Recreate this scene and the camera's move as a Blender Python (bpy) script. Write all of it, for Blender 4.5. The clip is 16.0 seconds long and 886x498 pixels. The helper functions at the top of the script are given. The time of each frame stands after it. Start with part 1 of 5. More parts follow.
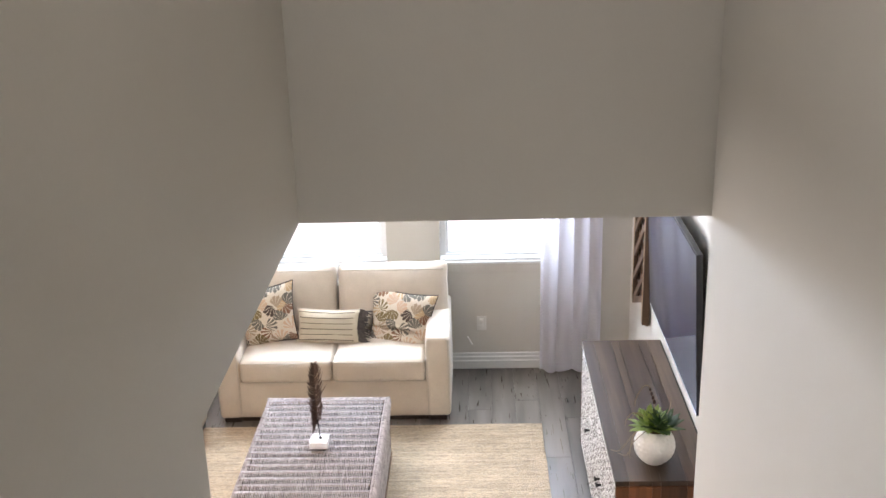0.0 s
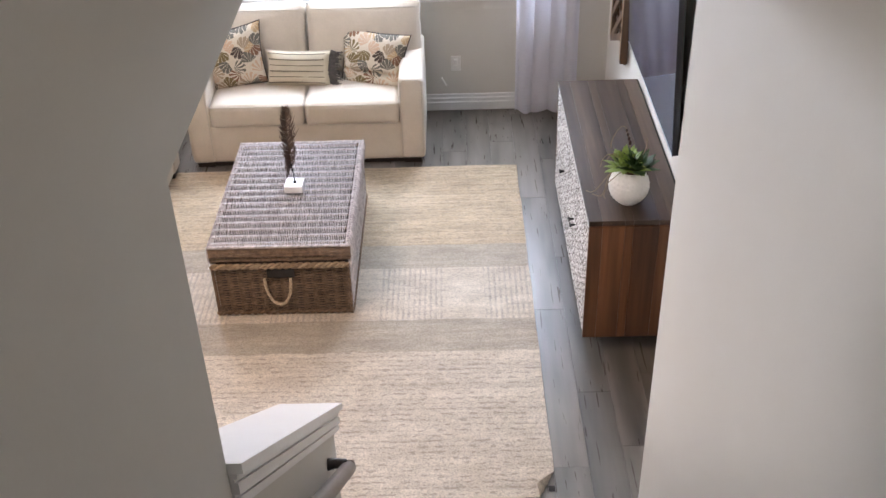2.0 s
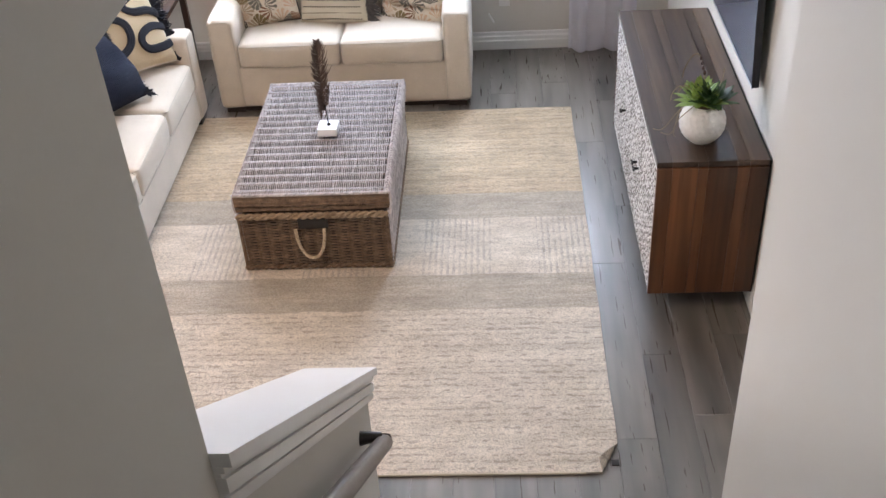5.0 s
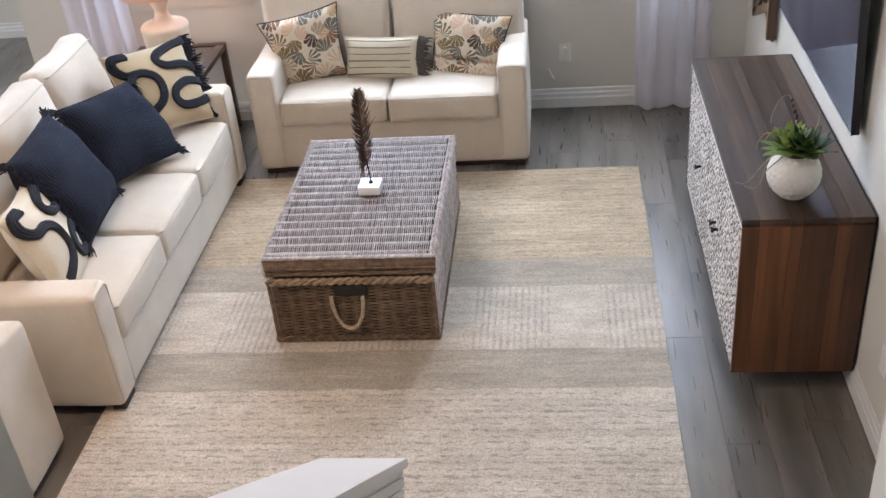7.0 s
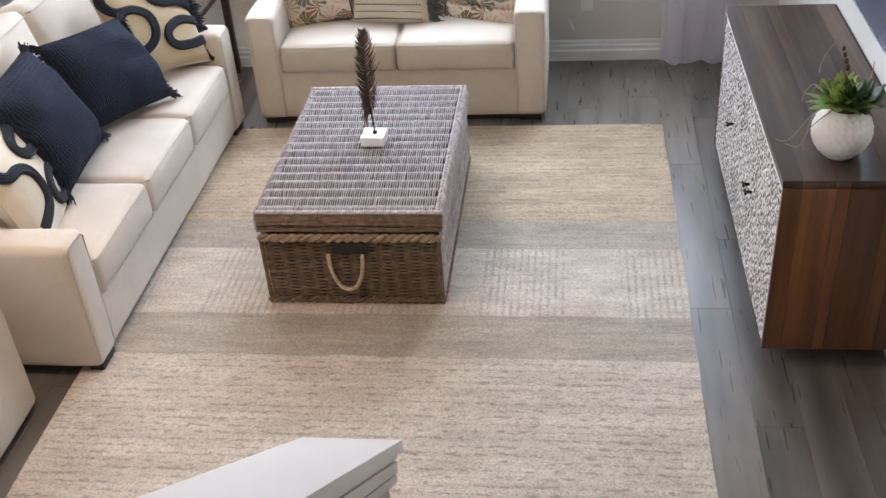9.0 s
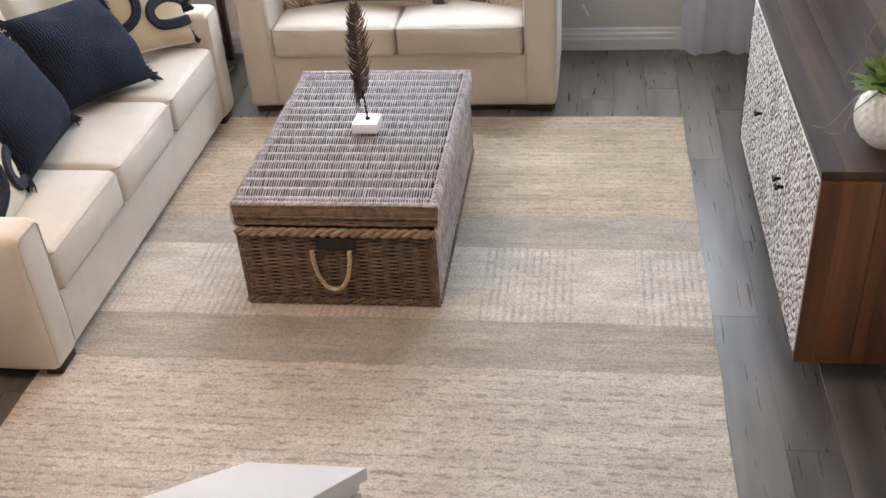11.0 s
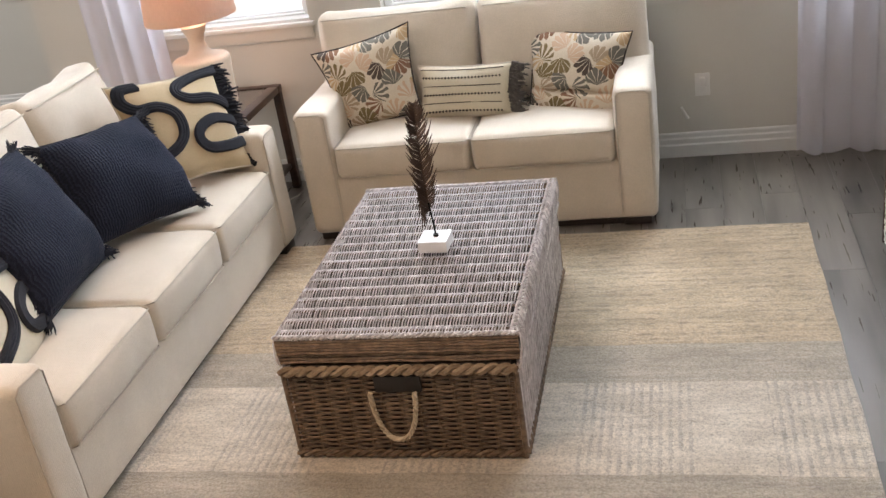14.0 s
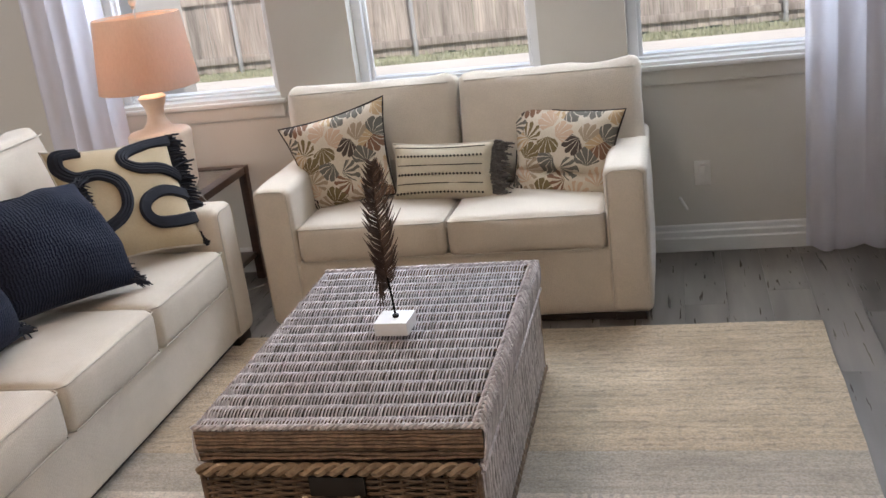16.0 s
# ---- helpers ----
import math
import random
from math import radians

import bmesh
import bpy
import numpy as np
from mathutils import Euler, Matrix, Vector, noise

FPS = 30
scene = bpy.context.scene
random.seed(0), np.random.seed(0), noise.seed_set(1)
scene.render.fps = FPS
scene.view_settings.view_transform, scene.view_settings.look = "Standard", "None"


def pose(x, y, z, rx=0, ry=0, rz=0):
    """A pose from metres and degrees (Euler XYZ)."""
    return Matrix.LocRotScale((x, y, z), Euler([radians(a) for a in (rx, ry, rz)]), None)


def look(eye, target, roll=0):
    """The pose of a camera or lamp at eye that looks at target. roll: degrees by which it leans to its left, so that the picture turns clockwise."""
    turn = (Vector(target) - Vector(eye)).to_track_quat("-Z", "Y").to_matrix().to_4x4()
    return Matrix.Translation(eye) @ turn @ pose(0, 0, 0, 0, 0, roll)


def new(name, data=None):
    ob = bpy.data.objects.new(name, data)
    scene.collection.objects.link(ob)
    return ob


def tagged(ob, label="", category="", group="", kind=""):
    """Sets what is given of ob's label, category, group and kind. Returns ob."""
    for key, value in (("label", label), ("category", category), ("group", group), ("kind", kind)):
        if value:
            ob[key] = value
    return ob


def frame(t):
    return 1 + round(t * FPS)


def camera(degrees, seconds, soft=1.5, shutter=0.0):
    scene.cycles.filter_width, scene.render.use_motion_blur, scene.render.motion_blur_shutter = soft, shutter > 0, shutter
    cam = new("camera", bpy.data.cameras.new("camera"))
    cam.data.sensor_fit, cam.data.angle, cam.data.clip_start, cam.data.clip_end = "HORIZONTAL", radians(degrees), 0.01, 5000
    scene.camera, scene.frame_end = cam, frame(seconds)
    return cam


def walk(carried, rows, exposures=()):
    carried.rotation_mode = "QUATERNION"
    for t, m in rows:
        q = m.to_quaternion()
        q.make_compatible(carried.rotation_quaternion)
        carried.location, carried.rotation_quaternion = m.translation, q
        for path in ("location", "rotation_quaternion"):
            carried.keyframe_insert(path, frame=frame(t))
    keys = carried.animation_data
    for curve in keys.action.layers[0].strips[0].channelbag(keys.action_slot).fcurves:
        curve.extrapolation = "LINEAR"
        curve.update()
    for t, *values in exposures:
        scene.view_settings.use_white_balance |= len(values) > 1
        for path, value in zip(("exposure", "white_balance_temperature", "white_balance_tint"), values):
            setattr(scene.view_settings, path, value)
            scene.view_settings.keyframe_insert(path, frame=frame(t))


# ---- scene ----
cam = camera(46.4, 16.0)
PATH = [
    (0, (1.011, -6.361, 3.592), (0.945, -4.481, 2.903), -1.7),
    (0.5, (1.021, -6.332, 3.601), (1.007, -4.502, 2.795), -1.2),
    (1, (1.021, -6.313, 3.575), (1.01, -4.563, 2.607), -1.2),
    (1.5, (1.011, -6.289, 3.585), (0.996, -4.602, 2.511), -1.5),
    (2, (1.005, -6.276, 3.566), (0.98, -4.628, 2.433), -1.8),
    (2.5, (1.016, -6.244, 3.523), (0.985, -4.617, 2.36), -1.8),
    (3, (1.012, -6.156, 3.417), (0.976, -4.519, 2.269), -1.9),
    (3.5, (0.993, -6.094, 3.383), (0.91, -4.468, 2.221), -2.9),
    (4, (0.987, -6.049, 3.319), (0.873, -4.449, 2.125), -3.6),
    (6.5, (0.978, -5.528, 2.97), (0.865, -3.904, 1.808), -4.1),
    (7, (0.99, -5.443, 2.851), (0.76, -3.763, 1.791), -5.6),
    (7.5, (1.015, -5.381, 2.833), (0.791, -3.703, 1.769), -6.4),
    (8, (1.007, -5.338, 2.79), (0.812, -3.682, 1.687), -5.4),
    (8.5, (0.953, -5.244, 2.711), (0.729, -3.601, 1.593), -4.9),
    (11, (0.975, -4.83, 2.375), (0.699, -3.187, 1.27), -4.3),
    (11.5, (0.922, -4.723, 2.308), (0.637, -3.036, 1.274), -4.6),
    (12, (0.9, -4.637, 2.263), (0.526, -2.941, 1.272), -5.3),
    (12.5, (0.924, -4.59, 2.213), (0.571, -2.821, 1.349), -6.0),
    (13, (0.952, -4.466, 2.122), (0.587, -2.705, 1.249), -7.0),
    (13.5, (0.953, -4.324, 2.073), (0.523, -2.588, 1.178), -7.7),
    (14, (0.939, -4.281, 1.998), (0.475, -2.532, 1.146), -9.0),
    (14.5, (0.904, -4.181, 1.889), (0.481, -2.372, 1.15), -8.3),
    (15, (0.925, -4.109, 1.819), (0.545, -2.285, 1.091), -7.8),
    (15.5, (0.939, -3.992, 1.715), (0.451, -2.147, 1.117), -8.6),
    (16, (0.942, -3.893, 1.665), (0.486, -2.05, 1.035), -7.3),
]
EXPOSURES = [(0.0, 0.95, 6550, 16), (1.0, 0.77, 6450, 18), (4.0, 0.71, 6300, 17), (7.5, 0.46, 6200, 15), (11.0, 0.49, 6500, 15), (12.0, 0.48, 6850, 15), (12.6, 0.40, 6900, 15), (14.5, 0.35, 6900, 15), (16.0, 0.05, 6600, 15)]
walk(cam, [(t, look(eye, target, roll)) for t, eye, target, roll in PATH], EXPOSURES)

# ---------------- world, sun, large lights ----------------
world = bpy.data.worlds.new("sky_world")
scene.world = world
world.use_nodes = True
wn = world.node_tree.nodes
sky = wn.new("ShaderNodeTexSky")
sky.sky_type = "NISHITA"
sky.sun_disc = False
sky.sun_elevation, sky.sun_rotation = radians(49), radians(150)
world.node_tree.links.new(sky.outputs[0], wn["Background"].inputs[0])
wn["Background"].inputs[1].default_value = 0.15


def lamp(name, kind, m, energy, color, size=0.1, size_y=None):
    data = bpy.data.lights.new(name, kind)
    data.energy, data.color = energy, color
    if kind == "AREA":
        data.shape, data.size, data.size_y = "RECTANGLE", size, size_y or size
    elif kind == "POINT":
        data.shadow_soft_size = size
    ob = new(name, data)
    ob.matrix_world = m
    return ob


sun = lamp("sun", "SUN", look((3.5, -6.0, 8.0), (0, 0, 0)), 5.0, (1.0, 0.95, 0.88))
sun.data.angle = radians(0.5)
WINDOW_W = 33
for wx in (-1.36, -0.09, 1.17):
    lamp("window_daylight", "AREA", look((wx, 0.99, 1.93), (wx, -4.5, 0.7)), WINDOW_W, (0.74, 0.87, 1.0), 0.82, 0.80)
lamp("nook_daylight", "AREA", look((-3.95, 2.72, 1.85), (-3.4, 0, 0.8)), 26, (0.80, 0.91, 1.0), 1.2, 0.8)
# Added fill for the nook wall; no window is modelled on this side.
lamp("nook_west_fill", "AREA", look((-5.42, 1.5, 1.5), (-2.6, 2.2, 1.0)), 22, (0.82, 0.92, 1.0), 1.2, 1.4)
# Unseen fill lamp without a fixture, aimed to brighten the east stair wall.
lamp("hall_side_fill", "AREA", look((0.62, -5.3, 4.6), (1.61, -5.4, 3.7)), 9, (1.0, 0.97, 0.92), 0.35)
# Added warm fill above the rug; the ceiling carries no fixture.
lamp("room_warm_fill", "AREA", look((-0.75, -2.75, 2.67), (-0.7, -2.7, 0)), 20, (1.0, 0.70, 0.46), 0.6)
# Large unseen fill from the west; wall_west has no opening there.
lamp("west_fill", "AREA", look((-5.45, -3.2, 1.45), (1.6, -3.4, 1.2)), 90, (1.0, 0.95, 0.90), 2.2, 1.9)


# ---------------- materials ----------------
def nodes_of(name):
    m = bpy.data.materials.new(name)
    m.use_nodes = True
    return m, m.node_tree.nodes, m.node_tree.links, m.node_tree.nodes["Principled BSDF"]


def noise_node(n, l, vec, scale, detail=4.0, rough=0.55, stretch=None):
    if stretch:
        mp = n.new("ShaderNodeMapping")
        mp.inputs["Scale"].default_value = stretch
        l.new(vec, mp.inputs[0])
        vec = mp.outputs[0]
    t = n.new("ShaderNodeTexNoise")
    t.inputs["Scale"].default_value, t.inputs["Detail"].default_value, t.inputs["Roughness"].default_value = scale, detail, rough
    l.new(vec, t.inputs["Vector"])
    return t.outputs["Fac"]


def ramp(n, l, fac, stops):
    r = n.new("ShaderNodeValToRGB")
    e = r.color_ramp.elements
    while len(e) < len(stops):
        e.new(0.5)
    for el, (p, c) in zip(e, stops):
        el.position, el.color = p, (*c, 1)
    l.new(fac, r.inputs[0])
    return r.outputs[0]


def mix(n, l, kind, fac, a, b):
    m = n.new("ShaderNodeMix")
    m.data_type, m.blend_type = "RGBA", kind
    for s, v in ((m.inputs[0], fac), (m.inputs[6], a), (m.inputs[7], b)):
        if isinstance(v, (int, float)):
            s.default_value = v
        elif isinstance(v, tuple):
            s.default_value = (*v, 1)
        else:
            l.new(v, s)
    return m.outputs[2]


def calc(n, l, op, a, b=None):
    m = n.new("ShaderNodeMath")
    m.operation = op
    for s, v in zip(m.inputs, (a, b)):
        if v is None:
            continue
        if isinstance(v, (int, float)):
            s.default_value = v
        else:
            l.new(v, s)
    return m.outputs[0]


def bump(n, l, bsdf, height, strength, distance=0.002):
    b = n.new("ShaderNodeBump")
    b.inputs["Strength"].default_value, b.inputs["Distance"].default_value = strength, distance
    l.new(height, b.inputs["Height"])
    l.new(b.outputs[0], bsdf.inputs["Normal"])


def coords(n):
    return n.new("ShaderNodeTexCoord").outputs["Object"]


def tint(c, k):
    return tuple(min(1.0, v * k) for v in c)


def surface(name, color, rough=0.6, vary=0.12, big=2.0, fine=60.0, relief=0.2, metallic=0.0, stretch=None, distance=0.002, sheen=0.0):
    """A plain surface: large soft variation, fine grain, fine relief, uneven gloss."""
    m, n, l, b = nodes_of(name)
    v = coords(n)
    f1 = noise_node(n, l, v, big, 3, 0.5, stretch)
    f2 = noise_node(n, l, v, fine, 5, 0.65, stretch)
    col = ramp(n, l, f1, [(0.25, tint(color, 1 - vary)), (0.75, tint(color, 1 + vary))])
    col2 = ramp(n, l, f2, [(0.3, (1 - vary, 1 - vary, 1 - vary)), (0.7, (1, 1, 1))])
    l.new(mix(n, l, "MULTIPLY", 1.0, col, col2), b.inputs["Base Color"])
    r = ramp(n, l, f2, [(0.2, (rough * 0.85,) * 3), (0.8, (min(1, rough * 1.12),) * 3)])
    l.new(r, b.inputs["Roughness"])
    b.inputs["Metallic"].default_value = metallic
    if sheen:
        b.inputs["Sheen Weight"].default_value = sheen
    bump(n, l, b, f2, relief, distance)
    return m


def fabric(name, color, weave=420.0, relief=0.35, vary=0.06, sheen=0.3, rough=0.9):
    """Woven cloth: two crossing thread waves, slubs and soft mottling."""
    m, n, l, b = nodes_of(name)
    v = coords(n)
    sep = n.new("ShaderNodeSeparateXYZ")
    l.new(v, sep.inputs[0])
    a = calc(n, l, "SINE", calc(n, l, "MULTIPLY", calc(n, l, "ADD", sep.outputs[0], calc(n, l, "MULTIPLY", sep.outputs[2], 0.9)), weave * 2.0))
    c = calc(n, l, "SINE", calc(n, l, "MULTIPLY", calc(n, l, "ADD", sep.outputs[1], calc(n, l, "MULTIPLY", sep.outputs[2], 0.9)), weave * 2.0))
    threads = calc(n, l, "MULTIPLY", a, c)
    f1 = noise_node(n, l, v, 5.0, 3)
    f2 = noise_node(n, l, v, 180.0, 4, 0.7)
    col = ramp(n, l, f1, [(0.3, tint(color, 1 - vary)), (0.7, tint(color, 1 + vary))])
    col2 = ramp(n, l, f2, [(0.3, (1 - 2 * vary,) * 3), (0.65, (1, 1, 1))])
    l.new(mix(n, l, "MULTIPLY", 1.0, col, col2), b.inputs["Base Color"])
    b.inputs["Roughness"].default_value = rough
    b.inputs["Sheen Weight"].default_value = sheen
    folds = noise_node(n, l, v, 9.0, 2)
    h = calc(n, l, "ADD", calc(n, l, "MULTIPLY", threads, 0.25), calc(n, l, "ADD", f2, calc(n, l, "MULTIPLY", folds, 2.2)))
    bump(n, l, b, h, relief, 0.0035)
    return m


def boards(name, dark, light, along="y", rough=0.45, per_object=True, grain=1.0, contrast=1.0, relief=0.25, spread=(0.72, 1.12)):
    """Sawn wood with long grain, knots and a tone of its own for each board."""
    m, n, l, b = nodes_of(name)
    v = coords(n)
    info = n.new("ShaderNodeObjectInfo")
    geo = n.new("ShaderNodeNewGeometry")
    rnd = info.outputs["Random"] if per_object else geo.outputs["Random Per Island"]
    off = n.new("ShaderNodeVectorMath")
    off.operation = "SCALE"
    comb = n.new("ShaderNodeCombineXYZ")
    for i, k in enumerate((13.1, 7.7, 5.3)):
        l.new(calc(n, l, "MULTIPLY", rnd, k), comb.inputs[i])
    add = n.new("ShaderNodeVectorMath")
    add.operation = "ADD"
    l.new(v, add.inputs[0])
    l.new(comb.outputs[0], add.inputs[1])
    st = {"x": (0.12, 1, 1), "y": (1, 0.12, 1), "z": (1, 1, 0.12)}[along]
    g1 = noise_node(n, l, add.outputs[0], 9 * grain, 2.5, 0.5, st)
    g2 = noise_node(n, l, add.outputs[0], 70 * grain, 3, 0.5, tuple(s if s == 1 else 0.05 for s in st))
    mid = tuple((a + c) / 2 for a, c in zip(dark, light))
    col = ramp(n, l, g1, [(0.28, dark), (0.5, mid), (0.74, light)])
    col = mix(n, l, "MULTIPLY", 1.0, col, ramp(n, l, g2, [(0.3, (1 - 0.35 * contrast,) * 3), (0.62, (1, 1, 1))]))
    col = mix(n, l, "MULTIPLY", 1.0, col, ramp(n, l, rnd, [(0.0, (spread[0],) * 3), (1.0, (spread[1], spread[1] * 0.98, spread[1] * 0.95))]))
    l.new(col, b.inputs["Base Color"])
    l.new(ramp(n, l, g2, [(0.3, (rough * 1.05,) * 3), (0.7, (rough * 0.97,) * 3)]), b.inputs["Roughness"])
    bump(n, l, b, g2, relief, 0.0015)
    return m


def ribbed(name, color):
    """Dark cotton with narrow crinkled ribs."""
    m, n, l, b = nodes_of(name)
    v = coords(n)
    s = n.new("ShaderNodeSeparateXYZ")
    l.new(v, s.inputs[0])
    wob = noise_node(n, l, v, 24.0, 4, 0.7)
    rib = calc(n, l, "SINE", calc(n, l, "MULTIPLY", calc(n, l, "ADD", s.outputs[0], calc(n, l, "MULTIPLY", wob, 0.03)), 540.0))
    fine = noise_node(n, l, v, 260.0, 4, 0.7)
    l.new(mix(n, l, "MULTIPLY", 1.0, ramp(n, l, rib, [(0.0, tint(color, 0.8)), (1.0, tint(color, 1.35))]), ramp(n, l, fine, [(0.3, (0.7,) * 3), (0.7, (1.1,) * 3)])), b.inputs["Base Color"])
    b.inputs["Roughness"].default_value = 0.95
    b.inputs["Specular IOR Level"].default_value = 0.25
    knots = calc(n, l, "SINE", calc(n, l, "MULTIPLY", calc(n, l, "ADD", s.outputs[1], calc(n, l, "MULTIPLY", wob, 0.02)), 430.0))
    bump(n, l, b, calc(n, l, "ADD", calc(n, l, "ADD", calc(n, l, "MULTIPLY", rib, 0.55), calc(n, l, "MULTIPLY", knots, 0.35)), fine), 0.55, 0.006)
    return m


def leaf_print(name):
    """Cream cloth printed with fan-shaped leaves in rust, peach, olive, slate and navy."""
    m, n, l, b = nodes_of(name)
    v = coords(n)
    flat = n.new("ShaderNodeVectorMath")
    flat.operation = "MULTIPLY"
    flat.inputs[1].default_value = (1, 1, 0)
    l.new(v, flat.inputs[0])
    vo = n.new("ShaderNodeTexVoronoi")
    vo.voronoi_dimensions = "2D"
    vo.inputs["Scale"].default_value = 12.5
    vo.inputs["Randomness"].default_value = 0.9
    l.new(flat.outputs[0], vo.inputs["Vector"])
    sub = n.new("ShaderNodeVectorMath")
    sub.operation = "SUBTRACT"
    l.new(flat.outputs[0], sub.inputs[0])
    l.new(vo.outputs["Position"], sub.inputs[1])
    col = n.new("ShaderNodeSeparateColor")
    l.new(vo.outputs["Color"], col.inputs[0])
    rot = n.new("ShaderNodeVectorRotate")
    rot.rotation_type = "Z_AXIS"
    l.new(sub.outputs[0], rot.inputs["Vector"])
    l.new(calc(n, l, "MULTIPLY", col.outputs[1], 6.28), rot.inputs["Angle"])
    shift = n.new("ShaderNodeVectorMath")
    shift.operation = "ADD"
    shift.inputs[1].default_value = (0.0, 0.034, 0.0)
    l.new(rot.outputs[0], shift.inputs[0])
    s = n.new("ShaderNodeSeparateXYZ")
    l.new(shift.outputs[0], s.inputs[0])
    ang = calc(n, l, "ARCTAN2", s.outputs[0], s.outputs[1])
    rad = n.new("ShaderNodeVectorMath")
    rad.operation = "LENGTH"
    l.new(shift.outputs[0], rad.inputs[0])
    bend = calc(n, l, "MULTIPLY", noise_node(n, l, v, 22.0, 2), 0.45)
    wave = calc(n, l, "SINE", calc(n, l, "MULTIPLY", calc(n, l, "ADD", ang, bend), 14.0))
    reach = calc(n, l, "ADD", 0.076, calc(n, l, "MULTIPLY", wave, 0.006))
    inside = calc(n, l, "MULTIPLY", calc(n, l, "LESS_THAN", calc(n, l, "ABSOLUTE", ang), 1.25), calc(n, l, "LESS_THAN", rad.outputs["Value"], reach))
    inside = calc(n, l, "MULTIPLY", inside, calc(n, l, "LESS_THAN", vo.outputs["Distance"], 0.62))
    ribs = calc(n, l, "GREATER_THAN", wave, -0.15)
    solid = calc(n, l, "MULTIPLY", calc(n, l, "GREATER_THAN", col.outputs[2], 0.45), calc(n, l, "GREATER_THAN", wave, -0.9))
    mask = calc(n, l, "MULTIPLY", inside, calc(n, l, "MAXIMUM", ribs, solid))
    r = n.new("ShaderNodeValToRGB")
    r.color_ramp.interpolation = "CONSTANT"
    tones = [(0.0, (0.20, 0.105, 0.06)), (0.13, (0.53, 0.37, 0.26)), (0.30, (0.17, 0.125, 0.055)), (0.46, (0.135, 0.125, 0.105)), (0.60, (0.34, 0.26, 0.18)), (0.74, (0.07, 0.05, 0.04)), (0.90, (0.46, 0.32, 0.18))]
    e = r.color_ramp.elements
    while len(e) < len(tones):
        e.new(0.5)
    for el, (p, c) in zip(e, tones):
        el.position, el.color = p, (*c, 1)
    l.new(col.outputs[0], r.inputs[0])
    f2 = noise_node(n, l, v, 220.0, 4, 0.7)
    ground = ramp(n, l, f2, [(0.3, (0.52, 0.45, 0.35)), (0.7, (0.66, 0.59, 0.48))])
    l.new(mix(n, l, "MIX", mask, ground, r.outputs[0]), b.inputs["Base Color"])
    b.inputs["Roughness"].default_value = 0.9
    bump(n, l, b, f2, 0.3, 0.002)
    return m


def rug_material():
    """Hand-woven rug: crosswise bands of plain grey, ribbed squares and flecked cream."""
    m, n, l, b = nodes_of("woven_rug")
    v = coords(n)
    s = n.new("ShaderNodeSeparateXYZ")
    l.new(v, s.inputs[0])
    wob = noise_node(n, l, v, 3.0, 2)
    y = calc(n, l, "ADD", s.outputs[1], calc(n, l, "MULTIPLY", calc(n, l, "SUBTRACT", wob, 0.5), 0.03))

    def band(a, c):
        return calc(n, l, "MULTIPLY", calc(n, l, "GREATER_THAN", y, a), calc(n, l, "LESS_THAN", y, c))

    weft = noise_node(n, l, v, 26.0, 5, 0.7, (0.10, 1, 1))
    dash = noise_node(n, l, v, 62.0, 3, 0.6, (0.40, 0.95, 1))
    line = calc(n, l, "SINE", calc(n, l, "MULTIPLY", s.outputs[1], 170.0))
    fleck = calc(n, l, "ADD", dash, calc(n, l, "MULTIPLY", line, 0.10))
    tuft = noise_node(n, l, v, 130.0, 4, 0.75)
    soft = noise_node(n, l, v, 1.6, 3)
    cream = ramp(n, l, weft, [(0.3, (0.49, 0.375, 0.245)), (0.6, (0.65, 0.515, 0.355))])
    pale = ramp(n, l, weft, [(0.28, (0.61, 0.53, 0.435)), (0.6, (0.79, 0.70, 0.585))])
    grey = ramp(n, l, weft, [(0.3, (0.42, 0.36, 0.285)), (0.65, (0.57, 0.495, 0.40))])
    ribx = calc(n, l, "SINE", calc(n, l, "MULTIPLY", calc(n, l, "ADD", s.outputs[0], calc(n, l, "MULTIPLY", tuft, 0.02)), 205.0))
    sq = calc(n, l, "GREATER_THAN", calc(n, l, "SINE", calc(n, l, "MULTIPLY", s.outputs[0], 10.5)), -0.35)
    fade = ramp(n, l, noise_node(n, l, v, 14.0, 3), [(0.35, (0.15,) * 3), (0.6, (1, 1, 1))])
    ribs = calc(n, l, "MULTIPLY", calc(n, l, "MULTIPLY", calc(n, l, "GREATER_THAN", ribx, 0.25), sq), fade)
    ribbed = mix(n, l, "MIX", calc(n, l, "MULTIPLY", ribs, 0.65), pale, (0.43, 0.385, 0.335))
    col = cream
    col = mix(n, l, "MIX", band(-1.30, -1.06), col, grey)
    col = mix(n, l, "MIX", band(-1.79, -1.30), col, ribbed)
    col = mix(n, l, "MIX", band(-2.06, -1.79), col, grey)
    flecks = ramp(n, l, fleck, [(0.585, (0, 0, 0)), (0.66, (1, 1, 1))])
    fpale = mix(n, l, "MIX", calc(n, l, "MULTIPLY", flecks, 0.55), pale, (0.30, 0.235, 0.19))
    col = mix(n, l, "MIX", band(-5, -2.06), col, fpale)
    fc = mix(n, l, "MIX", calc(n, l, "MULTIPLY", flecks, 0.7), col, (0.34, 0.27, 0.19))
    col = mix(n, l, "MIX", band(-1.06, 5), col, fc)
    col = mix(n, l, "MULTIPLY", 1.0, col, ramp(n, l, tuft, [(0.30, (0.46,) * 3), (0.58, (1.03, 1.03, 1.03))]))
    col = mix(n, l, "MULTIPLY", 1.0, col, ramp(n, l, soft, [(0.3, (0.88, 0.865, 0.85)), (0.7, (1, 1, 1))]))
    blotch = noise_node(n, l, v, 11.0, 4, 0.65, (0.4, 1, 1))
    col = mix(n, l, "MULTIPLY", 1.0, col, ramp(n, l, blotch, [(0.32, (0.84, 0.825, 0.80)), (0.62, (1.04, 1.04, 1.04))]))
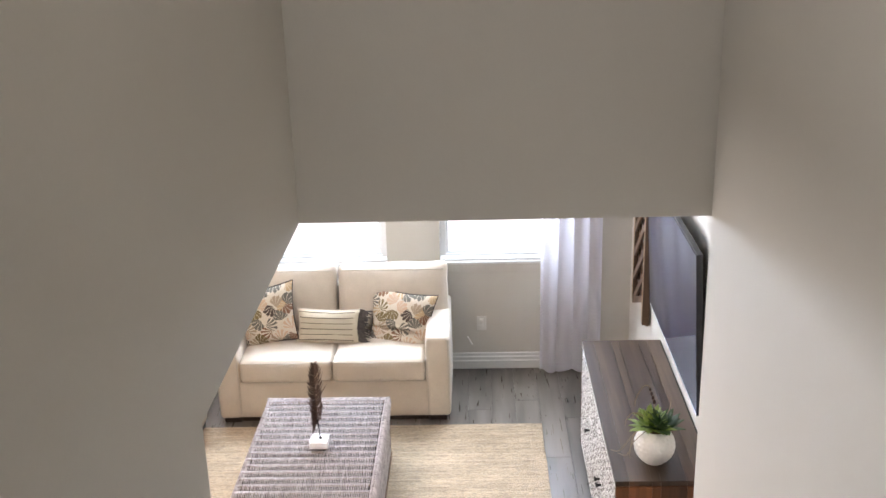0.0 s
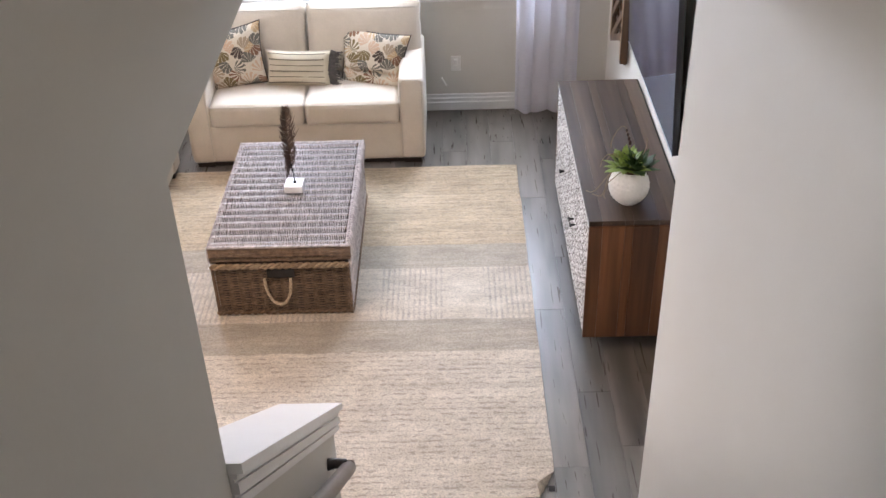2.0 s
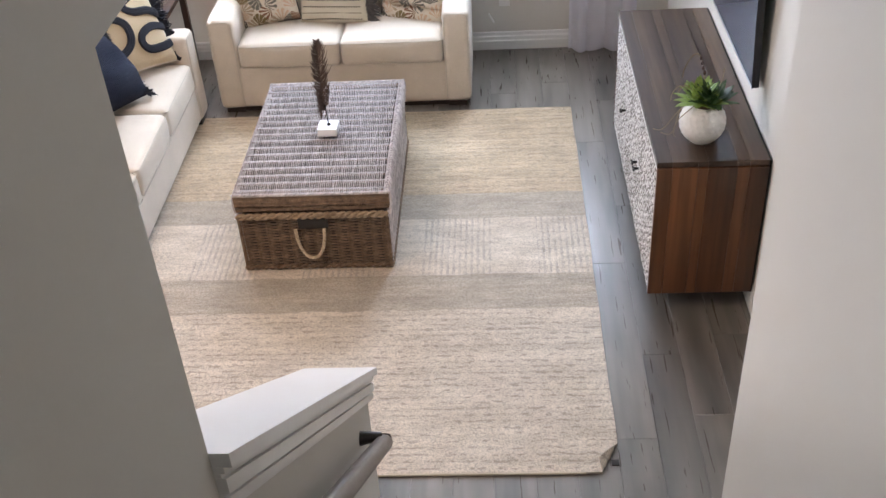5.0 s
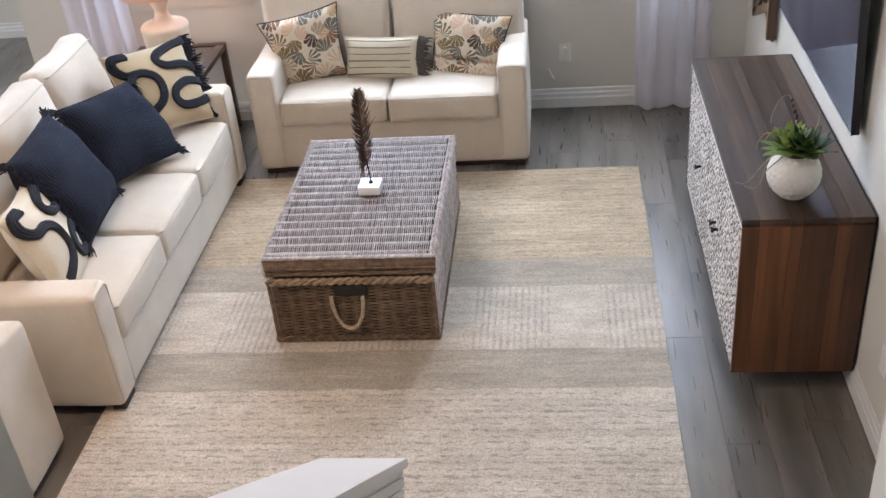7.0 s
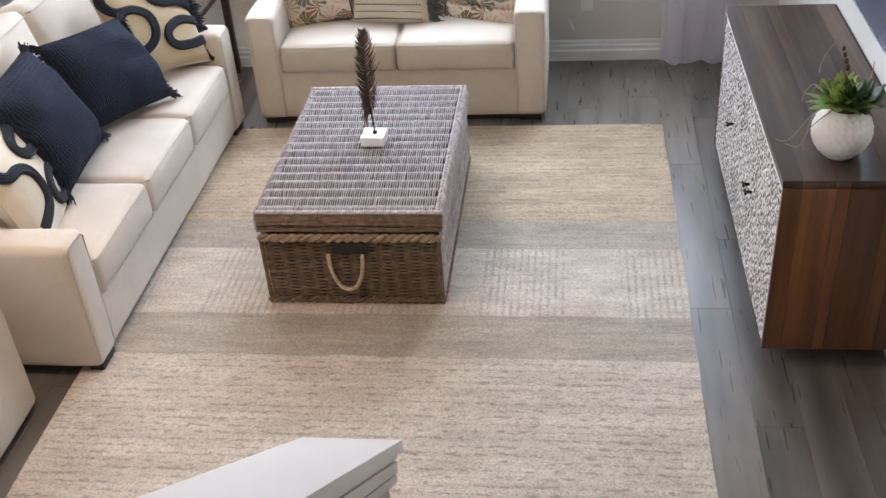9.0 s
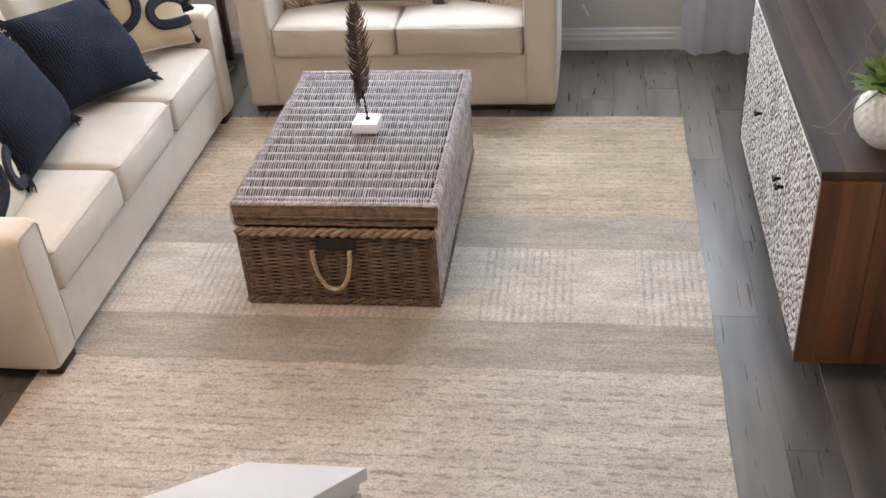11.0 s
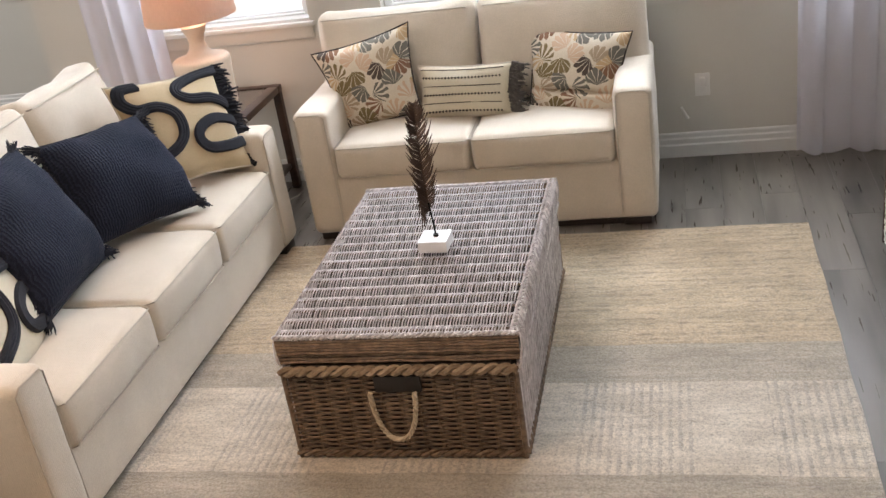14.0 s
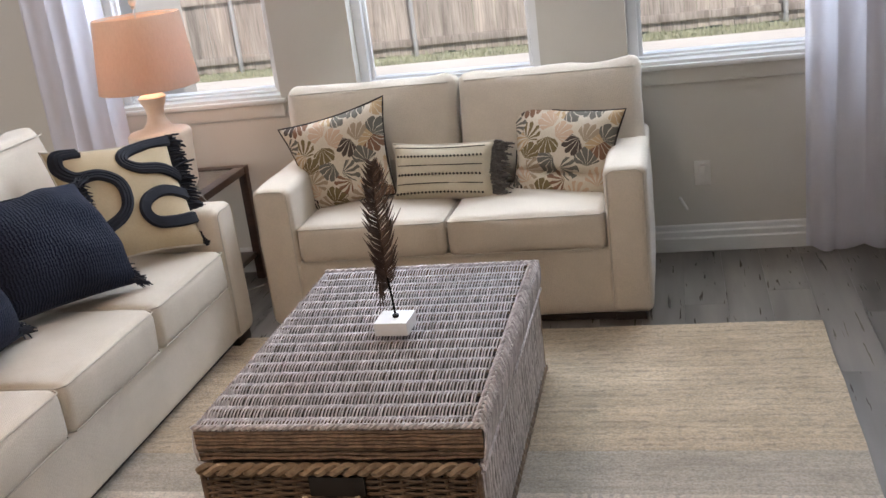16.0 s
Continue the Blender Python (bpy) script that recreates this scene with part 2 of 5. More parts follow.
    l.new(col, b.inputs["Base Color"])
    b.inputs["Roughness"].default_value = 0.95
    b.inputs["Sheen Weight"].default_value = 0.3
    h = calc(n, l, "ADD", tuft, calc(n, l, "ADD", calc(n, l, "MULTIPLY", weft, 1.5), calc(n, l, "MULTIPLY", ribs, calc(n, l, "MULTIPLY", band(-1.79, -1.30), -0.6))))
    bump(n, l, b, h, 0.65, 0.008)
    return m


def carved_material():
    m, n, l, b = nodes_of("whitewashed_carving")
    v = coords(n)
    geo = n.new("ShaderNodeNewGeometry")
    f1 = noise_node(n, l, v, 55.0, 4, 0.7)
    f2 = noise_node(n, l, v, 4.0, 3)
    # White on raised edges, dark brown in recesses, broken up by noise.
    relief_tone = calc(n, l, "ADD", calc(n, l, "MULTIPLY", calc(n, l, "SUBTRACT", geo.outputs["Pointiness"], 0.5), 5.0), calc(n, l, "ADD", calc(n, l, "MULTIPLY", f1, 0.75), calc(n, l, "MULTIPLY", f2, 0.25)))
    l.new(ramp(n, l, relief_tone, [(0.37, (0.055, 0.044, 0.037)), (0.49, (0.31, 0.285, 0.26)), (0.62, (0.78, 0.76, 0.74))]), b.inputs["Base Color"])
    b.inputs["Roughness"].default_value = 0.6
    bump(n, l, b, f1, 0.4, 0.002)
    return m


def glass_material():
    m, n, l, b = nodes_of("window_glass")
    b.inputs["Base Color"].default_value = (1, 1, 1, 1)
    b.inputs["Transmission Weight"].default_value = 1
    b.inputs["Roughness"].default_value = 0.0
    b.inputs["IOR"].default_value = 1.45
    return m


def sheer_material():
    m, n, l, b = nodes_of("sheer_curtain")
    v = coords(n)
    f = noise_node(n, l, v, 300.0, 3, 0.7, (1, 1, 0.2))
    l.new(ramp(n, l, f, [(0.3, (0.73, 0.70, 0.75)), (0.7, (0.81, 0.78, 0.83))]), b.inputs["Base Color"])
    b.inputs["Roughness"].default_value = 0.9
    tr = n.new("ShaderNodeBsdfTranslucent")
    tr.inputs[0].default_value = (0.84, 0.84, 0.94, 1)
    mx = n.new("ShaderNodeMixShader")
    mx.inputs[0].default_value = 0.66
    l.new(b.outputs[0], mx.inputs[1])
    l.new(tr.outputs[0], mx.inputs[2])
    open_weave = n.new("ShaderNodeBsdfTransparent")
    thin = n.new("ShaderNodeMixShader")
    thin.inputs[0].default_value = 0.22
    l.new(mx.outputs[0], thin.inputs[1])
    l.new(open_weave.outputs[0], thin.inputs[2])
    l.new(thin.outputs[0], n["Material Output"].inputs[0])
    bump(n, l, b, f, 0.3, 0.001)
    return m


def shade_material():
    m, n, l, b = nodes_of("linen_lamp_shade")
    v = coords(n)
    f = noise_node(n, l, v, 160.0, 3, 0.7, (1, 1, 0.25))
    l.new(ramp(n, l, f, [(0.3, (0.60, 0.47, 0.38)), (0.7, (0.70, 0.57, 0.47))]), b.inputs["Base Color"])
    b.inputs["Roughness"].default_value = 0.9
    tr = n.new("ShaderNodeBsdfTranslucent")
    tr.inputs[0].default_value = (0.60, 0.44, 0.33, 1)
    mx = n.new("ShaderNodeMixShader")
    mx.inputs[0].default_value = 0.45
    l.new(b.outputs[0], mx.inputs[1])
    l.new(tr.outputs[0], mx.inputs[2])
    l.new(mx.outputs[0], n["Material Output"].inputs[0])
    bump(n, l, b, f, 0.4, 0.001)
    return m


def rattan(name, dark, light, rough=0.45, per_island=True, spread=1.0):
    m, n, l, b = nodes_of(name)
    v = coords(n)
    geo = n.new("ShaderNodeNewGeometry")
    f = noise_node(n, l, v, 40.0, 4, 0.7)
    col = ramp(n, l, f, [(0.3, dark), (0.7, light)])
    if per_island:
        col = mix(n, l, "MULTIPLY", 1.0, col, ramp(n, l, geo.outputs["Random Per Island"], [(0.0, (1 - 0.4 * spread, 1 - 0.42 * spread, 1 - 0.44 * spread)), (0.5, (0.92, 0.9, 0.88)), (1.0, (1 + 0.15 * spread, 1 + 0.12 * spread, 1 + 0.1 * spread))]))
    l.new(col, b.inputs["Base Color"])
    b.inputs["Roughness"].default_value = rough
    bump(n, l, b, noise_node(n, l, v, 260.0, 3), 0.3, 0.001)
    return m


WALL = surface("painted_wall", (0.585, 0.56, 0.51), 0.75, 0.03, 1.2, 130.0, 0.14, distance=0.0015)
CEIL = surface("ceiling_paint", (0.74, 0.72, 0.68), 0.85, 0.03, 1.0, 90.0, 0.3)
TRIM = surface("white_trim_paint", (0.70, 0.69, 0.67), 0.35, 0.03, 3.0, 40.0, 0.05)
VINYL = surface("white_vinyl", (0.80, 0.80, 0.80), 0.3, 0.02)
PLANK = boards("grey_plank", (0.056, 0.049, 0.043), (0.215, 0.190, 0.165), "y", 0.28, contrast=0.20, relief=0.004)
PLANK.node_tree.nodes["Principled BSDF"].inputs["Specular IOR Level"].default_value = 1.0
PLANK.node_tree.nodes["Principled BSDF"].inputs["IOR"].default_value = 1.6
SUBFLOOR = surface("dark_underlay", (0.03, 0.028, 0.026), 0.8)
RUG = rug_material()
CLOTH = fabric("cream_upholstery", (0.64, 0.56, 0.46), relief=0.45)
CLOTH_DARK = surface("piping_cord", (0.55, 0.49, 0.41), 0.9, 0.08)
BLACK_WOOD = surface("dark_stained_wood", (0.028, 0.018, 0.014), 0.4, 0.25, 8, 90, 0.1)
NAVY = ribbed("navy_ribbed_cloth", (0.016, 0.021, 0.040))
NAVY_CORD = surface("navy_felt_cord", (0.012, 0.014, 0.024), 0.95, 0.25, 30, 300, 0.5)
TAN = fabric("tan_pillow_cloth", (0.50, 0.385, 0.235), 380)
CREAM = fabric("cream_pillow_cloth", (0.60, 0.53, 0.40), 380)
LEAVES = leaf_print("leaf_print_cloth")
STITCH = surface("black_stitching", (0.04, 0.033, 0.03), 0.9, 0.2, 30, 200, 0.4)
FRINGE = surface("grey_fringe", (0.13, 0.115, 0.105), 0.95, 0.4, 60, 200, 0.4)
# Pale lilac tone holds the window sheen of the trunk top; sides share it.
RATTAN_SHEEN = rattan("sheen_pale_rattan", (0.44, 0.40, 0.41), (0.80, 0.76, 0.77), 0.38, spread=0.95)
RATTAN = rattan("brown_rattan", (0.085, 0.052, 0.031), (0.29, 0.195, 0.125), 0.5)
RATTAN_GAP = surface("weave_gap_shade", (0.028, 0.019, 0.014), 0.7, 0.2)
ROPE = rattan("natural_rope", (0.24, 0.165, 0.105), (0.44, 0.335, 0.23), 0.85)
ROPE_PALE = rattan("pale_rope", (0.48, 0.38, 0.26), (0.66, 0.56, 0.42), 0.85)
LEATHER = surface("black_leather", (0.016, 0.013, 0.012), 0.45, 0.2, 20, 150, 0.3)
MARBLE = surface("white_marble", (0.80, 0.79, 0.78), 0.3, 0.05, 12, 80, 0.02)
FEATHER = surface("bronze_feather", (0.10, 0.065, 0.05), 0.45, 0.3, 20, 200, 0.1, 0.5)
WALNUT_TOP = boards("console_top_board", (0.028, 0.017, 0.011), (0.135, 0.084, 0.055), "y", 0.36, grain=0.6, spread=(0.6, 1.2))
WALNUT = boards("console_side_board", (0.022, 0.009, 0.005), (0.23, 0.092, 0.036), "z", 0.34, grain=0.6, spread=(0.45, 1.15))
CARVED = carved_material()
IRON = surface("black_iron", (0.015, 0.014, 0.013), 0.45, 0.2, 20, 100, 0.1, 0.8)
POT = surface("white_hobnail_ceramic", (0.78, 0.76, 0.72), 0.45, 0.04, 10, 80, 0.05)
SOIL = surface("brown_moss", (0.07, 0.045, 0.02), 0.95, 0.4, 30, 200, 0.8)
GREEN = surface("succulent_leaf", (0.30, 0.42, 0.10), 0.42, 0.3, 14, 80, 0.05)
GREEN_DARK = surface("dark_succulent_leaf", (0.05, 0.11, 0.035), 0.42, 0.3, 14, 80, 0.05)
TWIG = surface("dry_twig", (0.34, 0.26, 0.17), 0.8, 0.3)
BROWN_TWIG = surface("brown_seed_pod", (0.05, 0.028, 0.018), 0.8, 0.3)
SCREEN = surface("glossy_black_screen", (0.018, 0.020, 0.045), 0.08, 0.02, 2, 10, 0.0)
BEZEL = surface("black_plastic", (0.006, 0.006, 0.010), 0.35, 0.05)
ART_WOOD = boards("lattice_wood", (0.06, 0.03, 0.016), (0.22, 0.13, 0.07), "z", 0.5)
GOLD = surface("pale_edge_wood", (0.48, 0.36, 0.24), 0.5, 0.15)
CERAMIC = surface("cream_lamp_ceramic", (0.66, 0.55, 0.44), 0.4, 0.06, 6, 60, 0.1)
SHADE = shade_material()
TABLE_WOOD = boards("espresso_table_wood", (0.028, 0.013, 0.009), (0.10, 0.05, 0.032), "x", 0.35)
GLASS = glass_material()
SHEER = sheer_material()
PLATE = surface("white_plastic", (0.72, 0.71, 0.68), 0.35, 0.02)
RAIL_WOOD = surface("taupe_handrail_wood", (0.19, 0.155, 0.13), 0.4, 0.12, 6, 60, 0.1)
CONCRETE = surface("patio_concrete", (0.62, 0.60, 0.56), 0.85, 0.08, 0.7, 30, 0.3)
GRASS = surface("lawn_soil", (0.35, 0.36, 0.25), 0.95, 0.3, 2, 40, 0.5)
BLADE = surface("grass_blade", (0.37, 0.39, 0.26), 0.7, 0.35, 3, 20, 0.0)
FENCE = boards("weathered_fence_board", (0.30, 0.265, 0.235), (0.56, 0.51, 0.46), "z", 0.85)
STEEL = surface("galvanised_steel", (0.55, 0.56, 0.57), 0.4, 0.1, 6, 60, 0.1, 0.7)
STUCCO = surface("pale_stucco", (0.72, 0.69, 0.64), 0.9, 0.06, 1.0, 40, 0.5)
LIVE = surface("pull_cord", (0.4, 0.38, 0.35), 0.6)


# ---------------- helpers for meshes ----------------
def part(name, bm, material, parent=None, label="", smooth=True):
    """Links a bmesh as one mesh object under a thing or a part."""
    me = bpy.data.meshes.new(name)
    bm.to_mesh(me)
    bm.free()
    return mesh_part(name, me, material, parent, label, smooth)


def mesh_part(name, me, material, parent=None, label="", smooth=True):
    if not me.materials:
        me.materials.append(material)
        me.polygons.foreach_set("use_smooth", [smooth] * len(me.polygons))
        if smooth:
            me.set_sharp_from_angle(angle=radians(42))
    ob = new(name, me)
    if parent is not None:
        ob.parent = parent
    if label:
        ob["label"] = label
    return ob


def thing(name, label, category, m=None, group="", kind=""):
    ob = new(name)
    ob.empty_display_size = 0.1
    ob.matrix_world = m if m is not None else Matrix()
    return tagged(ob, label, category, group, kind)


def box(bm, x0, x1, y0, y1, z0, z1, bevel=0.0, seg=2):
    g = bmesh.ops.create_cube(bm, size=1.0)
    vs = g["verts"]
    bmesh.ops.scale(bm, vec=(x1 - x0, y1 - y0, z1 - z0), verts=vs)
    bmesh.ops.translate(bm, vec=((x0 + x1) / 2, (y0 + y1) / 2, (z0 + z1) / 2), verts=vs)
    if bevel:
        es = list({e for v in vs for e in v.link_edges})
        bmesh.ops.bevel(bm, geom=es, offset=bevel, segments=seg, affect="EDGES", profile=0.6)
    return bm


def boxed(*a, **k):
    return box(bmesh.new(), *a, **k)


def tube(bm, pts, r, sides=6, closed=False, squash=None, caps=True):
    """A round bar along points; r is a number or a radius for each point."""
    pts = [Vector(p) for p in pts]
    n = len(pts)
    rings = []
    prev = None
    for i, p in enumerate(pts):
        a = pts[(i - 1) % n] if closed or i > 0 else p
        c = pts[(i + 1) % n] if closed or i < n - 1 else p
        d = (c - a).normalized()
        if prev is None:
            side = d.cross(Vector((0, 0, 1)))
            if side.length < 0.1:
                side = d.cross(Vector((0, 1, 0)))
        else:
            side = prev - d * prev.dot(d)
        side.normalize()
        prev = side
        up = side.cross(d)
        rr = r[i] if isinstance(r, (list, tuple)) else r
        rings.append([bm.verts.new(p + rr * (math.cos(6.28319 * k / sides) * side + math.sin(6.28319 * k / sides) * up)) for k in range(sides)])
    for i in range(n if closed else n - 1):
        a, b = rings[i], rings[(i + 1) % n]
        for k in range(sides):
            bm.faces.new((a[k], a[(k + 1) % sides], b[(k + 1) % sides], b[k]))
    if not closed and caps:
        bm.faces.new(rings[0][::-1])
        bm.faces.new(rings[-1])
    return bm


def lathe(bm, profile, seg=40, centre=(0, 0)):
    rings = [[bm.verts.new((centre[0] + r * math.cos(6.28319 * k / seg), centre[1] + r * math.sin(6.28319 * k / seg), z)) for k in range(seg)] for r, z in profile]
    for a, b in zip(rings, rings[1:]):
        for k in range(seg):
            bm.faces.new((a[k], a[(k + 1) % seg], b[(k + 1) % seg], b[k]))
    return bm


def flowing(points, steps=6):
    """Points along a smooth curve through the given ones."""
    pts = [Vector(p) for p in points]
    out = []
    for i in range(len(pts) - 1):
        a, b, c, d = pts[max(i - 1, 0)], pts[i], pts[i + 1], pts[min(i + 2, len(pts) - 1)]
        for j in range(steps):
            k = j / steps
            out.append(0.5 * ((2 * b) + (c - a) * k + (2 * a - 5 * b + 4 * c - d) * k * k + (3 * b - a - 3 * c + d) * k ** 3))
    return out + [pts[-1]]


def soft_box(bm, x0, x1, y0, y1, z0, z1, r=0.04, puff=(0, 0, 0), n=7, wrinkle=0.004, seed=0.0):
    """An upholstered block: rounded edges, swollen faces, slight unevenness."""
    half = Vector(((x1 - x0) / 2, (y1 - y0) / 2, (z1 - z0) / 2))
    mid = Vector(((x0 + x1) / 2, (y0 + y1) / 2, (z0 + z1) / 2))

    def steps(h):
        e = min(0.45, r / h)
        inner = [(-1 + e) + (2 - 2 * e) * i / n for i in range(n + 1)]
        return [-1, -1 + 0.3 * e, -1 + 0.65 * e] + inner + [1 - 0.65 * e, 1 - 0.3 * e, 1]

    gs = [steps(h) for h in half]
    seen = {}

    def vert(u):
        key = tuple(round(c, 5) for c in u)
        if key not in seen:
            p = Vector([c * h for c, h in zip(u, half)])
            core = Vector([max(-(h - r), min(h - r, c)) for c, h in zip(p, half)])
            d = p - core
            q = core + d.normalized() * r if d.length > 1e-6 else p
            for k in range(3):
                o = [j for j in range(3) if j != k]
                q[k] += puff[k] * u[k] * (1 - u[o[0]] ** 2) * (1 - u[o[1]] ** 2)
            if wrinkle:
                w = noise.noise_vector((q + mid) * 7 + Vector((seed, seed * 2, 0)))
                q += w * wrinkle
            seen[key] = bm.verts.new(q + mid)
        return seen[key]

    for k in range(3):
        a, b = [j for j in range(3) if j != k]
        for s in (-1, 1):
            ga, gb = gs[a], gs[b]
            for i in range(len(ga) - 1):
                for j in range(len(gb) - 1):
                    quad = []
                    for ii, jj in ((i, j), (i + 1, j), (i + 1, j + 1), (i, j + 1)):
                        u = [0, 0, 0]
                        u[k], u[a], u[b] = s, ga[ii], gb[jj]
                        quad.append(vert(u))
                    f = bm.faces.new(quad)
    bmesh.ops.recalc_face_normals(bm, faces=bm.faces)
    return bm


# ---------------- large structure ----------------
ROOM_H, HALL_TOP = 2.742, 5.3
BACK, EAST, WEST, NOOK, SOUTH = 0.79, 2.145, -5.5, 2.65, -7.2
STAIR_L, STAIR_R, HEAD = 0.55, 1.61, -3.83
WIN_Z0, WIN_Z1 = 0.872, 2.35
WINDOWS = [(-1.795, -0.92), (-0.53, 0.345), (0.735, 1.61)]


def wall_with_openings(name, x0, x1, y0, y1, z0, z1, holes):
    bm = bmesh.new()
    at = x0
    for a, b, c, d in holes:
        box(bm, at, a, y0, y1, z0, z1)
        box(bm, a, b, y0, y1, z0, c)
        box(bm, a, b, y0, y1, d, z1)
        at = b
    box(bm, at, x1, y0, y1, z0, z1)
    return tagged(part(name, bm, WALL, smooth=False), kind="structure")


def plain(name, bm, material, label=""):
    return tagged(part(name, bm, material, smooth=False), label, kind="structure")


wall_with_openings("wall_north", -2.48, EAST, BACK, BACK + 0.16, 0, ROOM_H, [(a, b, WIN_Z0, WIN_Z1) for a, b in WINDOWS])
plain("wall_east", boxed(EAST, EAST + 0.15, HEAD - 0.15, BACK + 0.16, 0, ROOM_H), WALL)
plain("wall_stair_east", boxed(STAIR_R, STAIR_R + 0.15, SOUTH, HEAD, 0, HALL_TOP, bevel=0.012), WALL)
plain("wall_stair_return", boxed(STAIR_R + 0.15, EAST, HEAD - 0.15, HEAD - 0.002, 0, ROOM_H), WALL)
WALL_END = -4.862
wb = bmesh.new()
outline = [(SOUTH, 0), (WALL_END, 0), (WALL_END, ROOM_H), (HEAD + 0.15, ROOM_H), (HEAD + 0.15, HALL_TOP), (SOUTH, HALL_TOP)]
sides_ = [[wb.verts.new((x, y, z)) for y, z in outline] for x in (STAIR_L - 0.15, STAIR_L)]
wb.faces.new(sides_[0])
wb.faces.new(sides_[1][::-1])
for i in range(6):
    j = (i + 1) % 6
    wb.faces.new((sides_[0][i], sides_[0][j], sides_[1][j], sides_[1][i]))
bmesh.ops.recalc_face_normals(wb, faces=wb.faces)
plain("wall_stair_west", wb, WALL)
plain("wall_header", boxed(STAIR_L, STAIR_R, HEAD, HEAD + 0.15, ROOM_H, HALL_TOP), WALL)
plain("wall_hall_upper_east", boxed(STAIR_R, STAIR_R + 0.15, HEAD, HEAD + 0.15, ROOM_H, HALL_TOP), WALL)
plain("wall_nook_return", boxed(-2.48, -2.33, BACK + 0.16, NOOK, 0, ROOM_H), WALL)
wall_with_openings("wall_nook_north", WEST, -2.33, NOOK, NOOK + 0.16, 0, ROOM_H, [(-4.75, -3.80, 0.90, 2.35)])
plain("wall_west", boxed(WEST - 0.15, WEST, SOUTH, NOOK + 0.16, 0, ROOM_H), WALL)
plain("wall_south", boxed(WEST - 0.15, STAIR_R + 0.15, SOUTH - 0.15, SOUTH, 0, HALL_TOP), WALL)
cb = bmesh.new()
box(cb, WEST, STAIR_L - 0.15, SOUTH, BACK + 0.16, ROOM_H, ROOM_H + 0.16)
box(cb, WEST, -2.33, BACK + 0.16, NOOK + 0.16, ROOM_H, ROOM_H + 0.16)
box(cb, STAIR_L - 0.15, EAST + 0.15, HEAD + 0.15, BACK + 0.16, ROOM_H, ROOM_H + 0.16)
box(cb, STAIR_R + 0.15, EAST + 0.15, HEAD - 0.15, HEAD + 0.15, ROOM_H, ROOM_H + 0.16)
plain("ceiling", cb, CEIL)
plain("ceiling_hall", boxed(STAIR_L - 0.15, STAIR_R + 0.15, SOUTH - 0.15, HEAD + 0.15, HALL_TOP, HALL_TOP + 0.15), CEIL)


def moulding(name, x0, x1, y, normal, axis="x", h=0.125):
    """A baseboard with a stepped, eased top."""
    bm = bmesh.new()
    prof = [(0.0, 0.0), (0.026, 0.0), (0.026, h * 0.50), (0.018, h * 0.56), (0.018, h * 0.74), (0.010, h * 0.80), (0.010, h * 0.95), (0.005, h), (0.0, h)]
    ends = []
    for s in (x0, x1):
        ends.append([bm.verts.new((s, y + normal * d, z) if axis == "x" else (y + normal * d, s, z)) for d, z in prof])
    k = len(prof)
    for i in range(k):
        bm.faces.new((ends[0][i], ends[0][(i + 1) % k], ends[1][(i + 1) % k], ends[1][i]))
    bm.faces.new(ends[0])
    bm.faces.new(ends[1][::-1])
    bmesh.ops.recalc_face_normals(bm, faces=bm.faces)
    return plain(name, bm, TRIM)


moulding("baseboard_north", -2.48, EAST - 0.027, BACK, -1)
moulding("baseboard_east", HEAD, BACK, EAST, -0.45, "y")
moulding("baseboard_nook", WEST, -2.48, NOOK, -1)


def window(name, x0, x1, z0, z1, y, sill=True):
    """A white vinyl single-hung window with glass panes, stool and apron."""
    w = thing(name, "white vinyl window with glass panes and painted sill", "window", kind="structure")
    bm = bmesh.new()
    t, d0, d1 = 0.045, y + 0.075, y + 0.15
    box(bm, x0, x0 + t, d0, d1, z0 + 0.02, z1, 0.004)
    box(bm, x1 - t, x1, d0, d1, z0 + 0.02, z1, 0.004)
    box(bm, x0 + t, x1 - t, d0, d1, z0 + 0.019, z0 + 0.030, 0.003)
    box(bm, x0 + t, x1 - t, d0, d1, z1 - t, z1, 0.004)
    part("window_frame", bm, VINYL, w)
    zm = (z0 + z1) / 2 + 0.03
    part("meeting_rail", boxed(x0 + t, x1 - t, d0 + 0.012, d1 - 0.012, zm - 0.02, zm + 0.02, 0.003), VINYL, w)
    bm = bmesh.new()
    for a, b in ((x0 + t, x0 + t + 0.018), (x1 - t - 0.018, x1 - t)):
        box(bm, a, b, d0 + 0.03, d1 - 0.02, z0 + 0.030, zm - 0.02, 0.003)
    box(bm, x0 + t + 0.018, x1 - t - 0.018, d0 + 0.03, d1 + 0.03, z0 + 0.030, z0 + 0.042, 0.003)
    part("sash", bm, VINYL, w)
    for a, b in ((z0 + 0.036, zm - 0.018), (zm + 0.018, z1 - t + 0.004)):
        p = part("pane", boxed(x0 + t + 0.004, x1 - t - 0.004, y + 0.094, y + 0.098, a, b), GLASS, w)
        p.visible_shadow = False
    if sill:
        part("window_sill", boxed(x0 - 0.03, x1 + 0.03, y - 0.03, y - 0.001, z0 - 0.018, z0 + 0.004, 0.006), TRIM, w)
        part("sill_board", boxed(x0 + 0.001, x1 - 0.001, y - 0.001, y + 0.16, z0 + 0.0005, z0 + 0.018), TRIM, w)
        part("apron", boxed(x0 - 0.015, x1 + 0.015, y - 0.014, y - 0.001, z0 - 0.085, z0 - 0.019, 0.004), WALL, w)
    return w


for i, (a, b) in enumerate(WINDOWS):
    window(f"window_{i + 1}", a, b, WIN_Z0, WIN_Z1, BACK)
window("window_4", -4.75, -3.80, 0.90, 2.35, NOOK)

